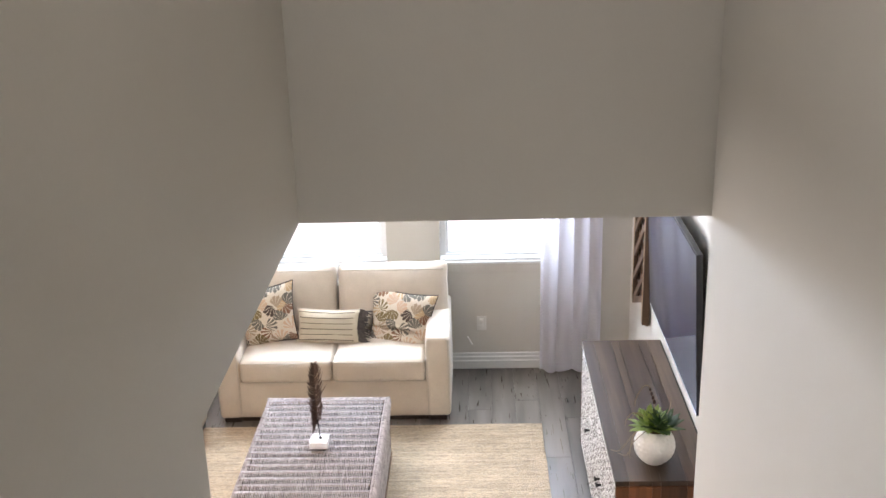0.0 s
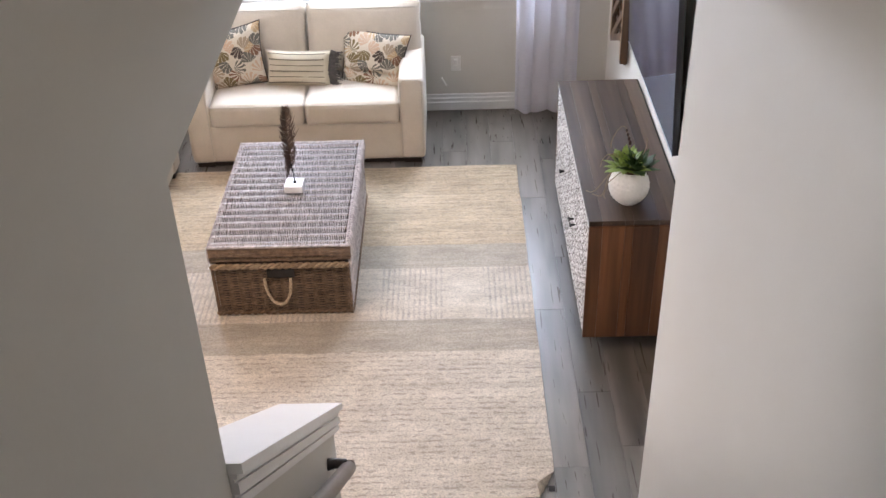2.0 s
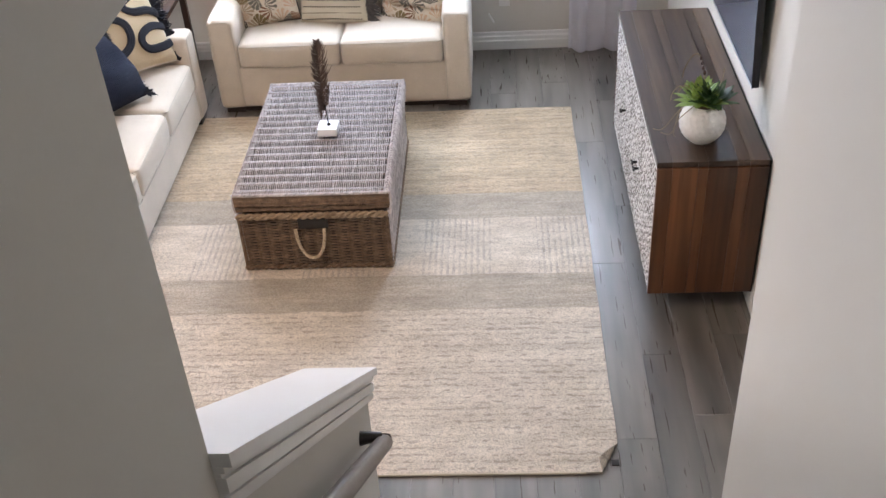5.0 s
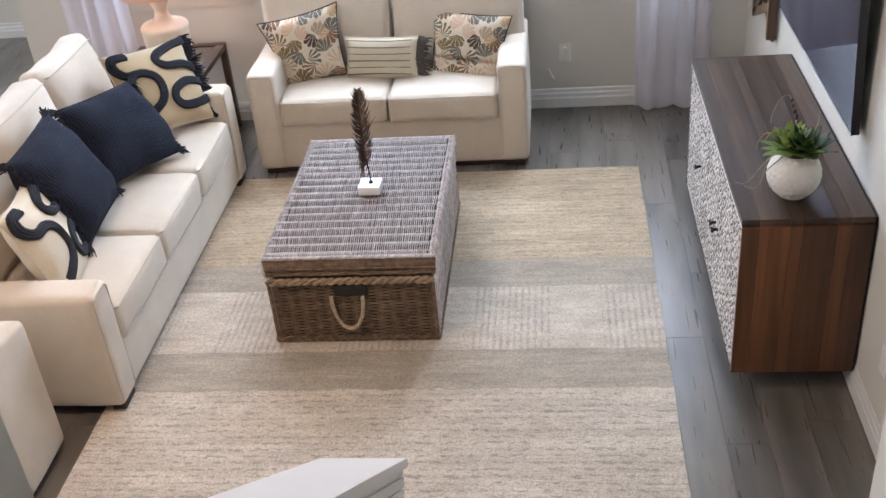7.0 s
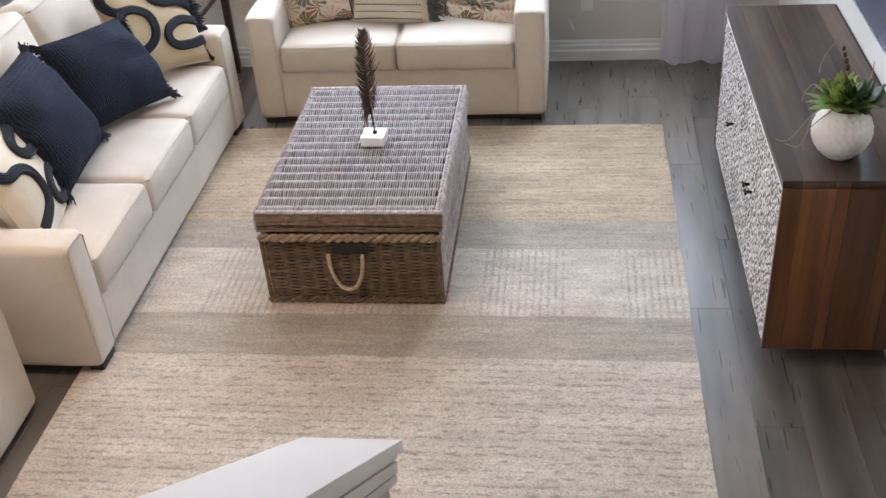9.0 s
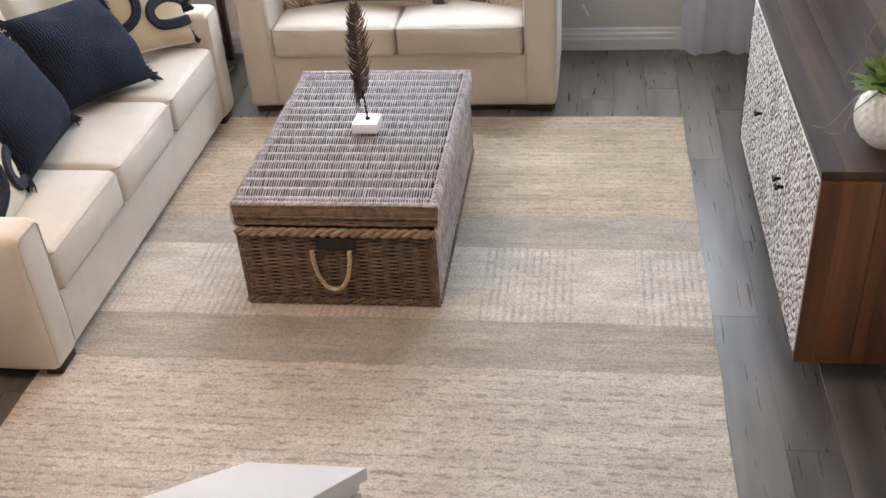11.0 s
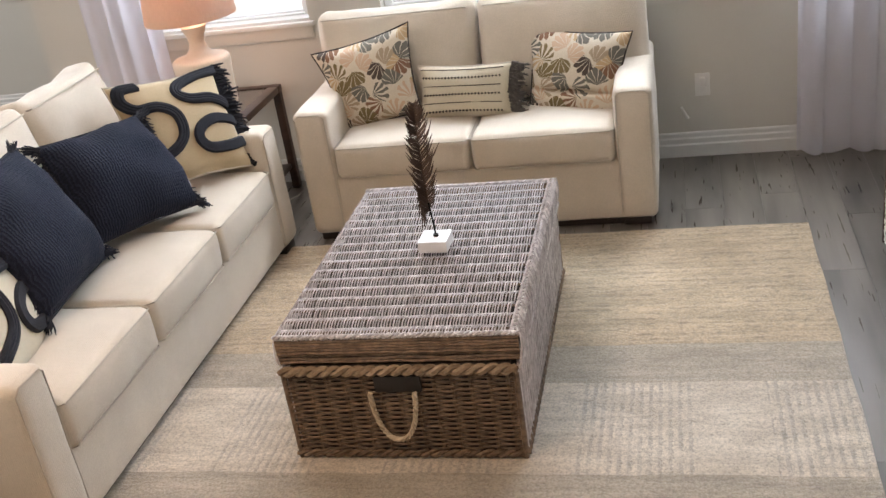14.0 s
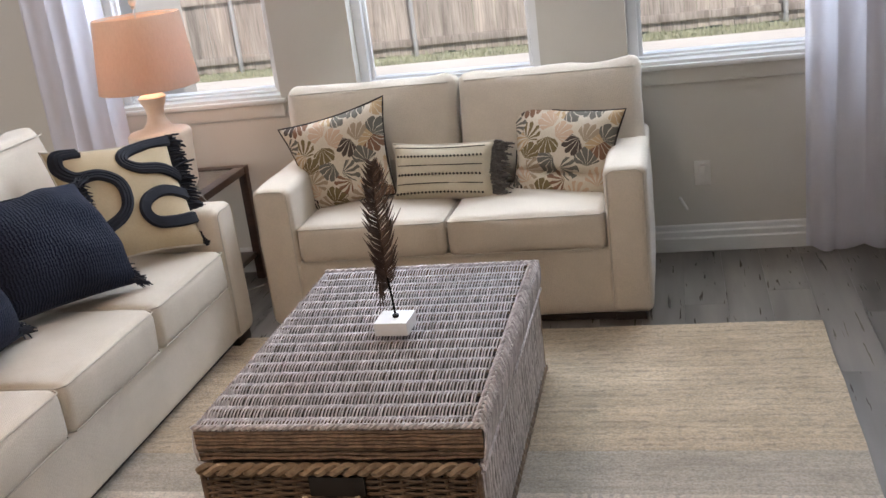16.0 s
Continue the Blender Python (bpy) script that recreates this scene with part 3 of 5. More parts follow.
# stairs, knee wall with cap, handrail
st = thing("stairs", "straight staircase between painted walls, with an added dark carpet out of view", "stairs", kind="structure")
RISE, GOING = 0.19, 0.25
# Unseen treads; the carpet is assumed and kept dark to cut bounce light.
CARPET = fabric("dark_unseen_carpet", (0.17, 0.155, 0.14), 250, 0.8)
for k in range(1, 14):
    y1 = -3.62 - GOING * (k - 1)
    part("step", boxed(STAIR_L + 0.004, STAIR_R - 0.004, y1 - GOING, y1 + 0.02, RISE * (k - 1), RISE * k, 0.012), CARPET, st)
knee = thing("knee_wall", "painted sloping knee wall with white moulded cap", "half wall", kind="structure")


def sloped(bm, x0, x1, lower, upper, y0, y1):
    """A bar along the stair's slope between two heights given at its foot and top, vertical at both ends."""
    vs = [bm.verts.new((x, y, z)) for y, (za, zb) in ((y0, lower), (y1, upper)) for x, z in ((x0, za), (x1, za), (x1, zb), (x0, zb))]
    for f in ((0, 1, 2, 3), (7, 6, 5, 4), (0, 4, 5, 1), (1, 5, 6, 2), (2, 6, 7, 3), (3, 7, 4, 0)):
        bm.faces.new([vs[i] for i in f])
    bmesh.ops.recalc_face_normals(bm, faces=bm.faces)
    return bm


KY0, KY1, KZ0, KZ1 = -3.51, -4.861, 1.0, 2.10
part("wall_core", sloped(bmesh.new(), 0.395, 0.543, (0.0, KZ0 - 0.03), (0.0, KZ1 - 0.03), KY0 - 0.03, KY1), WALL, knee, smooth=False)
part("cap", sloped(bmesh.new(), 0.352, 0.580, (KZ0 - 0.030, KZ0), (KZ1 - 0.030, KZ1), KY0, KY1), TRIM, knee, "white painted cap", False)
bm = bmesh.new()
for d, e, x in ((0.030, 0.044, 0.5665), (0.044, 0.054, 0.5600), (0.054, 0.088, 0.5665), (0.088, 0.098, 0.5545), (0.098, 0.122, 0.5610), (0.122, 0.132, 0.5530)):
    sloped(bm, 0.938 - x, x, (KZ0 - e, KZ0 - d - 0.0005), (KZ1 - e, KZ1 - d - 0.0005), KY0 - 0.012, KY1)
part("cap_moulding", bm, TRIM, knee, "white stepped moulding", False)
rail = thing("handrail", "rounded taupe wooden handrail on dark brackets", "handrail")
slope = 0.822
rp = [(0.61, -3.72 - 0.12 * i, 0.91 + slope * (0.12 * i - 0.03)) for i in range(18)]
bm = tube(bmesh.new(), [(0.61, -3.70, 0.90), *rp], [0.021] + [0.027] * 18, 12)
part("bar", bm, RAIL_WOOD, rail)
b = tube(bmesh.new(), [(0.536, -3.74, 0.925), (0.57, -3.735, 0.925), (0.606, -3.73, 0.918)], [0.024, 0.019, 0.017], 10)
part("wall_return", b, BLACK_WOOD, rail, "dark return to the wall")
b = tube(bmesh.new(), [(0.551, -5.3, 2.12), (0.59, -5.3, 2.115), (0.607, -5.3, 2.175)], 0.008, 8)
part("bracket", b, IRON, rail, "dark metal bracket")

# outside: lawn, patio, fence, neighbour
plain("ground", boxed(-60, 60, 0.95, 90, -0.6, -0.1), GRASS, "short sunlit lawn")
plain("patio", boxed(-9, 9, 0.96, 8.1, -0.11, -0.085), CONCRETE, "pale sunlit concrete patio slab")
bm = bmesh.new()
rg = random.Random(5)
for _ in range(5000):
    x, y = rg.uniform(-6, 4), rg.uniform(8.12, 8.8)
    a, h = rg.uniform(0, 6.28), rg.uniform(0.03, 0.08)
    dx, dy = 0.006 * math.cos(a), 0.006 * math.sin(a)
    v = [bm.verts.new(p) for p in ((x - dx, y - dy, -0.1), (x + dx, y + dy, -0.1), (x + 3 * dy, y - 3 * dx, -0.1 + h))]
    bm.faces.new(v)
tagged(part("grass", bm, BLADE), "short green grass along the fence", "grass", kind="stuff")
fence = thing("fence", "weathered grey wooden privacy fence with steel posts", "fence")
FY = 8.82
for z in (0.07, 0.85, 1.6):
    part("rail", boxed(-5.35, 8.0, FY - 0.038, FY, z - 0.045, z + 0.045, 0.004), FENCE, fence)
for x in (-4.55, -2.2, 0.02, 2.2, 4.5, 6.8):
    part("post", tube(bmesh.new(), [(x, FY - 0.07, -0.1), (x, FY - 0.07, 1.85)], 0.03, 10), STEEL, fence, "galvanised steel post")
picket = boxed(-0.068, 0.068, 0, 0.016, -0.04, 1.83, 0.003, 1)
pm = bpy.data.meshes.new("picket")
picket.to_mesh(pm)
picket.free()
for i in range(95):
    p = mesh_part("picket", pm, FENCE, fence, smooth=False)
    p.matrix_basis = pose(-5.3 + 0.14 * i, FY + 0.002 + rg.uniform(0, 0.006), -0.06 + rg.uniform(0, 0.03), 0, rg.uniform(-0.5, 0.5), 0)
house = thing("neighbour_house", "pale stucco house beyond the fence", "house")
part("wall", boxed(-14, -5.5, 9.6, 16, -0.2, 5), STUCCO, house, smooth=False)
rb = bmesh.new()
vs = [rb.verts.new(p) for p in ((-14.4, 9.2, 4.95), (-5.1, 9.2, 4.95), (-5.1, 16.4, 4.95), (-14.4, 16.4, 4.95), (-11, 12.8, 7.2), (-8.5, 12.8, 7.2))]
for f in ((0, 1, 5, 4), (1, 2, 5), (2, 3, 4, 5), (3, 0, 4), (3, 2, 1, 0)):
    rb.faces.new([vs[i] for i in f])
part("roof", rb, BLACK_WOOD, house, smooth=False)


# ---------------- floor rug ----------------
def rug():
    x0, x1, y0, y1, t = -1.0, 1.434, -3.085, -0.104, 0.012
    nx, ny = 130, 150
    bm = bmesh.new()
    rows = {}
    for i in range(nx + 1):
        for j in range(ny + 1):
            x, y = x0 + (x1 - x0) * i / nx, y0 + (y1 - y0) * j / ny
            e = 0.006 * noise.noise((x * 3, y * 3, 0))
            if i == 0 or i == nx:
                x += 1.2 * e
            if j == 0 or j == ny:
                y += 1.2 * e
            d = (x1 - x) / 0.075 + (y - y0) / 0.15
            fold = max(0.0, 1 - d)
            z = t + 0.035 * (1 - (1 - fold) ** 2) + 0.0015 * noise.noise((x * 9, y * 9, 3))
            g2 = 1 / 0.075 ** 2 + 1 / 0.15 ** 2
            x -= 1.5 * fold / 0.075 / g2
            y += 1.5 * fold / 0.15 / g2
            rows[i, j] = bm.verts.new((x, y, z))
    for i in range(nx):
        for j in range(ny):
            bm.faces.new((rows[i, j], rows[i + 1, j], rows[i + 1, j + 1], rows[i, j + 1]))
    g = bmesh.ops.extrude_face_region(bm, geom=bm.faces[:])
    bmesh.ops.translate(bm, vec=(0, 0, -t + 0.001), verts=[v for v in g["geom"] if isinstance(v, bmesh.types.BMVert)])
    bmesh.ops.recalc_face_normals(bm, faces=bm.faces)
    r = thing("rug", "cream and grey banded woven rug with one curled corner", "rug")
    part("woven_cloth", bm, RUG, r)
    edge = []
    for s in range(60):
        edge.append((x0 + (x1 - 0.14 - x0) * s / 59, y0, 0.007))
    part("binding", tube(bmesh.new(), edge, 0.006, 6), CREAM, r, "cream bound edge")
    # Black slip set in for the shadow beneath the curled corner.
    part("corner_shade", boxed(1.40, 1.43, y0 + 0.04, y0 + 0.07, 0.0005, 0.006, 0.001), LEATHER, r, "dark slip for the shade under the curled corner")


rug()


# ---------------- sofas ----------------
def piping(parent, pts, r=0.004):
    return part("piping", tube(bmesh.new(), pts, r, 6, closed=True), CLOTH_DARK, parent)


def settee(name, label, m, width, depth, seats, seat_z=0.45, arm=0.165, arm_z=0.61, back_z=0.80, cushion_z=0.93, ears=False, low=0.04, seam_z=0.275, recess=0.05):
    """An upholstered settee facing -y in its own space, origin at the front's middle on the floor."""
    t = thing(name, label, "sofa", m)
    h = width / 2
    part("base", soft_box(bmesh.new(), -h + 0.01, h - 0.01, 0.015, depth - 0.02, low, seam_z + 0.015, 0.02, (0, 0.004, 0)), CLOTH, t)
    for s in (-1, 1):
        a, b = (-h, -h + arm) if s < 0 else (h - arm, h)
        part("arm", soft_box(bmesh.new(), a, b, 0, depth - 0.03, low + 0.001, arm_z, 0.032, (0.006, 0.006, 0.008), 8, seed=s), CLOTH, t)
        part("seam", tube(bmesh.new(), [(a + 0.012, 0.004, 0.07), (a + 0.012, 0.004, arm_z - 0.03), (a + 0.035, 0.002, arm_z - 0.012), (b - 0.035, 0.002, arm_z - 0.012), (b - 0.012, 0.004, arm_z - 0.03), (b - 0.012, 0.004, 0.07)], 0.003, 5), CLOTH_DARK, t)
    part("backrest", soft_box(bmesh.new(), -h + 0.02, h - 0.02, depth - 0.20, depth, 0.06, back_z, 0.05, (0, 0.01, 0.01)), CLOTH, t)
    inner = 2 * (h - arm)
    w = inner / seats
    for k in range(seats):
        a = -h + arm + w * k
        fa = -h + 0.006 + (2 * h - 0.012) / seats * k if ears else a
        fw = (2 * h - 0.012) / seats if ears else w
        cu = part("seat_cushion", soft_box(bmesh.new(), a + 0.002, a + w - 0.002, 0.0, depth - 0.24, seam_z, seat_z, 0.035, (0.0, 0.012, 0.02), 8, 0.006, k * 3.1), CLOTH, t)
        for z in (seat_z - 0.012, seam_z + 0.012):
            e = 0.022
            piping(cu, [(a + e, 0.0, z), (a + w - e, 0.0, z), (a + w - 0.006, e, z), (a + w - 0.006, depth - 0.3, z), (a + 0.006, depth - 0.3, z), (a + 0.006, e, z)], 0.0032)
        bc = bmesh.new()
        soft_box(bc, fa + 0.004, fa + fw - 0.004, -0.11, 0.10, 0.0, cushion_z - seat_z - 0.01, 0.05, (0.01, 0.035, 0.015), 8, 0.012, 5 + k * 2.3)
        top_z, mid_x = cushion_z - seat_z, fa + fw / 2
        for v in bc.verts:
            e = max(0.0, abs(v.co.x - mid_x) / (fw / 2) - 0.55) * max(0.0, v.co.z / top_z - 0.6)
            v.co.z += 0.16 * e
            v.co.y *= 1 - 1.8 * e
            v.co.x = mid_x + (v.co.x - mid_x) * (1 - 0.035 * math.sin(math.pi * max(0.0, min(1.0, v.co.z / top_z))))
        bmesh.ops.rotate(bc, cent=(0, 0, 0), matrix=Matrix.Rotation(radians(-11), 3, "X"), verts=bc.verts)
        bmesh.ops.translate(bc, vec=(0, depth - 0.26, seat_z + 0.005), verts=bc.verts)
        cb_ = part("back_cushion", bc, CLOTH, t)
        top = []
        for u, v in ((0.05, -0.10), (0.5, -0.112), (0.95, -0.10), (0.985, 0.0), (0.95, 0.09), (0.5, 0.102), (0.05, 0.09), (0.015, 0.0)):
            q = Matrix.Rotation(radians(-11), 3, "X") @ Vector((fa + fw * u, v, cushion_z - seat_z - 0.03))
            top.append(q + Vector((0, depth - 0.26, seat_z + 0.005)))
        piping(cb_, top, 0.004)
    for x in (-h + 0.09, h - 0.09):
        for y in (0.045, depth - 0.08):
            part("foot", boxed(x - 0.06, x + 0.06, y - 0.03, y + 0.03, 0.0, low + 0.005, 0.004), BLACK_WOOD, t, "dark wooden block foot")
    # Dark strip below the base; under the sofa it stands for plain shade.
    part("base_strip", boxed(-h + 0.05, h - 0.05, recess, depth - 0.05, 0.006, low + 0.001), BLACK_WOOD, t, "dark recessed strip under the base")
    return t


settee("loveseat", "cream upholstered two-seat loveseat under the windows", pose(0.004, -0.03, 0), 1.615, 0.795, 2, seat_z=0.467, arm_z=0.637, ears=True, back_z=0.77, cushion_z=0.945, low=0.03, seam_z=0.302, recess=0.022)
settee("sofa", "cream upholstered three-seat sofa with loose back cushions", pose(-0.885, -1.118, 0, 0, 0, 90), 2.17, 0.93, 3, cushion_z=1.0)


# ---------------- pillows ----------------
def pillow_point(u, v, w, h, t, side=1, taper=0.0, pinch=0.09):
    e = max(0.0, (1 - abs(u) ** 2.4) * (1 - abs(v) ** 2.4))
    return Vector((w / 2 * u * (1 + taper * v) * (1 - pinch * (1 - v * v)), h / 2 * v * (1 - pinch * (1 - u * u)), side * (t / 2 * e ** 0.5 + 0.004)))


def pillow(name, label, m, w, h, t, cloth, n=22, ripple=0.008, dent=0.0, seed=0.0, taper=0.0, pinch=0.09):
    th = thing(name, label, "pillow", m, "pillows on the sofas")
    bm = bmesh.new()
    grid = {}
    for side in (1, -1):
        for i in range(n + 1):
            for j in range(n + 1):
                u, v = -1 + 2 * i / n, -1 + 2 * j / n
                rim = i in (0, n) or j in (0, n)
                if side == -1 and rim:
                    grid[side, i, j] = grid[1, i, j]
                    continue
                p = pillow_point(u, v, w, h, t, side, taper, pinch)
                if rim:
                    p.z = 0
                p += noise.noise_vector((p.x * 8 + seed, p.y * 8, side * 2.0)) * ripple * (0.3 if rim else 1)
                if side > 0 and dent:
                    p.z -= dent * math.exp(-((v + 0.36) / 0.07) ** 2) * (1 - u * u)
                grid[side, i, j] = bm.verts.new(p)
        for i in range(n):
            for j in range(n):
                q = [grid[side, a, b] for a, b in ((i, j), (i + 1, j), (i + 1, j + 1), (i, j + 1))]
                bm.faces.new(q if side > 0 else q[::-1])
    part("cover", bm, cloth, th)
    rim = [pillow_point(u, v, w, h, t, 1, taper, pinch) for u, v in [(-1 + k / 8, -1) for k in range(16)] + [(1, -1 + k / 8) for k in range(16)] + [(1 - k / 8, 1) for k in range(16)] + [(-1, 1 - k / 8) for k in range(16)]]
    for p in rim:
        p.z = 0
    part("edge_welt", tube(bmesh.new(), rim, 0.0045, 6, closed=True), STITCH if cloth is LEAVES else (NAVY_CORD if cloth is NAVY else CLOTH_DARK), th)
    return th


def tufts(parent, name, w, h, material, sides, count, length, seed=1, r=0.003):
    """Loose fringe along given sides of a pillow."""
    rg = random.Random(seed)
    bm = bmesh.new()
    for s in sides:
        for _ in range(count):
            k = rg.uniform(-1, 1)
            base = pillow_point(k, s[1], w, h, 0.1) if s[0] == 0 else pillow_point(s[0], k, w, h, 0.1)
            base.z = rg.uniform(-0.008, 0.012)
            d = Vector((s[0], s[1], 0)) + Vector((rg.uniform(-0.5, 0.5), rg.uniform(-0.5, 0.5), rg.uniform(-0.5, 0.6)))
            L = length * rg.uniform(0.6, 1.2)
            tube(bm, [base - d * 0.01, base + d * L * 0.5 + Vector((0, 0, 0.004)), base + d * L + Vector((rg.uniform(-0.01, 0.01), -0.008, 0))], [r, r * 0.9, r * 0.6], 4)
    return tagged(part(name, bm, material, parent), kind="stuff")


def corner_tufts(parent, w, h, material, seed):
    """A thick frayed tuft at each corner of a pillow."""
    rg = random.Random(seed)
    for sx, sy in ((-1, -1), (1, -1), (1, 1), (-1, 1)):
        bm = bmesh.new()
        for _ in range(46):
            base = Vector((sx * (w / 2 - rg.uniform(0.0, 0.022)), sy * (h / 2 - rg.uniform(0.0, 0.022)), rg.uniform(-0.012, 0.012)))
            d = Vector((sx * rg.uniform(0.5, 1.1), sy * rg.uniform(0.1, 0.8), rg.uniform(-0.4, 0.4)))
            q = base + d * rg.uniform(0.02, 0.055)
            tube(bm, [base - d * 0.02, base.lerp(q, 0.5) + Vector((0, 0, 0.004)), q], [0.0042, 0.004, 0.0025], 4)
        tagged(part("corner_tuft", bm, material, parent), kind="stuff")


def place(centre, normal, up=(0, 0, 1), spin=0):
    """A pose whose z looks along normal and whose y is as near to up as it can be."""
    z = Vector(normal).normalized()
    y = (Vector(up) - z * Vector(up).dot(z)).normalized()
    x = y.cross(z)
    m = Matrix((x, y, z)).transposed().to_4x4()
    return Matrix.Translation(centre) @ m @ pose(0, 0, 0, 0, 0, spin)


pillow("throw_pillow", "leaf-print square pillow with dark welt leaning on the loveseat arm", place((-0.495, 0.315, 0.662), (-0.05, -0.96, 0.22), spin=13), 0.45, 0.42, 0.15, LEAVES, dent=0.0, seed=1, taper=0.14)
pillow("throw_pillow", "leaf-print pillow sagging with a fold on the loveseat", place((0.462, 0.345, 0.604), (-0.2, -0.90, 0.36), spin=-4), 0.46, 0.415, 0.15, LEAVES, n=44, dent=0.05, seed=6, taper=0.08)
lum = pillow("lumbar_pillow", "cream lumbar pillow with black stitched rows and fringe", place((-0.045, 0.30, 0.582), (0, -0.94, 0.33), spin=-2), 0.46, 0.25, 0.12, CREAM)
for k, v in enumerate((-0.78, -0.45, -0.12, 0.21, 0.54, 0.86)):
    bm = bmesh.new()
    if k % 2 == 0:
        for i in range(24):
            u = -0.92 + i * 0.0735
            tube(bm, [pillow_point(u, v, 0.46, 0.25, 0.125) + Vector((-0.002, -0.002, 0.002)), pillow_point(u + 0.012, v, 0.46, 0.25, 0.125) + Vector((0.002, 0.002, 0.002))], 0.0048, 5)
    else:
        tube(bm, [pillow_point(-0.94 + i * 0.0605, v, 0.46, 0.25, 0.125) for i in range(30)], 0.0022, 5)
    part("stitching", bm, STITCH, lum)
tufts(lum, "fringe", 0.46, 0.25, FRINGE, [(1, 0)], 260, 0.05, 3, 0.004)

pillow_n1 = pillow("navy_pillow", "navy blue ribbed square pillow with frayed edges", place((-1.25, -0.82, 0.688), (0.72, -0.31, 0.60), spin=-5), 0.515, 0.45, 0.25, NAVY, seed=3, pinch=0.04, ripple=0.02, taper=-0.06)
tufts(pillow_n1, "frayed_edge", 0.515, 0.45, NAVY_CORD, [(1, 0), (-1, 0)], 190, 0.016, 4, 0.0035)
corner_tufts(pillow_n1, 0.515, 0.45, NAVY_CORD, 41)
pillow_n2 = pillow("navy_pillow", "navy blue ribbed pillow slumped toward the sofa arm", place((-1.295, -1.385, 0.718), (0.87, 0.076, 0.49), spin=0), 0.53, 0.51, 0.26, NAVY, seed=8, pinch=0.03, ripple=0.02)
tufts(pillow_n2, "frayed_edge", 0.53, 0.51, NAVY_CORD, [(1, 0), (-1, 0)], 190, 0.016, 5, 0.0035)
corner_tufts(pillow_n2, 0.53, 0.51, NAVY_CORD, 42)


def cord(parent, w, h, t, uv, r=0.013):
    """Padded cords laid side by side over a pillow's face along a smooth path."""
    pts = [Vector((*p, 0)) for p in uv]
    path = flowing(pts, 10)
    for off in (-1.0, 0.0, 1.0):
        line = []
        for i, p in enumerate(path):
            d = path[min(i + 1, len(path) - 1)] - path[max(i - 1, 0)]
            nrm = Vector((-d.y * h / w, d.x * w / h, 0)).normalized()
            q = p + nrm * off * 0.05
            u, v = max(-0.99, min(0.99, q.x)), max(-0.99, min(0.99, q.y))
            line.append(pillow_point(u, v, w, h, t) + Vector((0, 0, r * 0.35)))
        part("applied_cord", tube(bmesh.new(), line, r, 6), NAVY_CORD, parent, "navy padded cord")


SNAKE_A = [(-0.55, 0.90), (-0.86, 0.86), (-0.93, 0.62), (-0.78, 0.42), (-0.45, 0.40), (-0.2, 0.2), (-0.18, -0.15), (-0.36, -0.42), (-0.8, -0.6)]
SNAKE_B = [(0.96, 0.90), (0.5, 0.88), (0.1, 0.76), (0.0, 0.58), (0.2, 0.42), (0.6, 0.36), (0.96, 0.20)]
SNAKE_C = [(0.96, -0.14), (0.5, -0.06), (0.16, -0.18), (0.06, -0.40), (0.22, -0.60), (0.6, -0.62), (0.96, -0.54)]
for label, m, seed in (
    ("tan square pillow with navy looped cords and tassels", place((-1.185, -0.335, 0.715), (0.76, -0.42, 0.50), spin=-8), 11),
    ("square pillow with navy looped cords at the sofa end, tan lightened to cream for bright light", place((-1.24, -1.785, 0.635), (0.88, 0.27, 0.37), spin=-7), 12),
):
    # The second cover takes cream for tan: bright light put into its colour.
    sq = pillow("looped_pillow", label, m, 0.54, 0.49, 0.17, TAN if seed == 11 else CREAM, seed=seed)
    for s in (SNAKE_A, SNAKE_B, SNAKE_C):
        cord(sq, 0.54, 0.49, 0.17, s)
    tufts(sq, "tassel", 0.54, 0.49, NAVY_CORD, [(1, 0)], 340, 0.046, seed, 0.0062)


# ---------------- rattan trunk ----------------
def weave(bm, o, U, V, N, length, rows, row_pitch, stake_pitch, r, amp, per=4, sides=4):
    """Strands along U, stacked along V, going over and under stakes at a fixed pitch."""
    o, U, V, N = Vector(o), Vector(U), Vector(V), Vector(N)
    k = max(2, int(length / stake_pitch * per))
    for i in range(rows):
        ph = math.pi * (i % 2)
        j = random.Random(i * 7 + rows).uniform(-0.08, 0.08) * row_pitch
        pts = [o + U * (length * s / k) + V * (row_pitch * (i + 0.5) + j) + N * (amp * math.cos(math.pi * length * s / k / stake_pitch + ph)) for s in range(k + 1)]
        tube(bm, pts, r, sides, caps=False)
    return bm


def braid(bm, pts, r, turns_per_m, strands=2, closed=False, sides=6, step=0.008):
    """Twisted strands along a straight or bent line."""
    pts = [Vector(p) for p in pts]
    dense, dist = [], 0.0
    for a, b in zip(pts, pts[1:]):
        m = max(1, int((b - a).length / step))
        for s in range(m):
            dense.append((a.lerp(b, s / m), dist + (b - a).length * s / m, (b - a).normalized()))
        dist += (b - a).length
    dense.append((pts[-1], dist, (pts[-1] - pts[-2]).normalized()))
    for k in range(strands):
        line = []
        for p, d, t in dense:
            s = t.cross(Vector((0, 0, 1)))
            s = s.normalized() if s.length > 0.1 else Vector((1, 0, 0))
            u = s.cross(t)
            a = 6.28319 * (d * turns_per_m + k / strands)
            line.append(p + (s * math.cos(a) + u * math.sin(a)) * r * 0.55)
        tube(bm, line, r * 0.62, sides)
    return bm


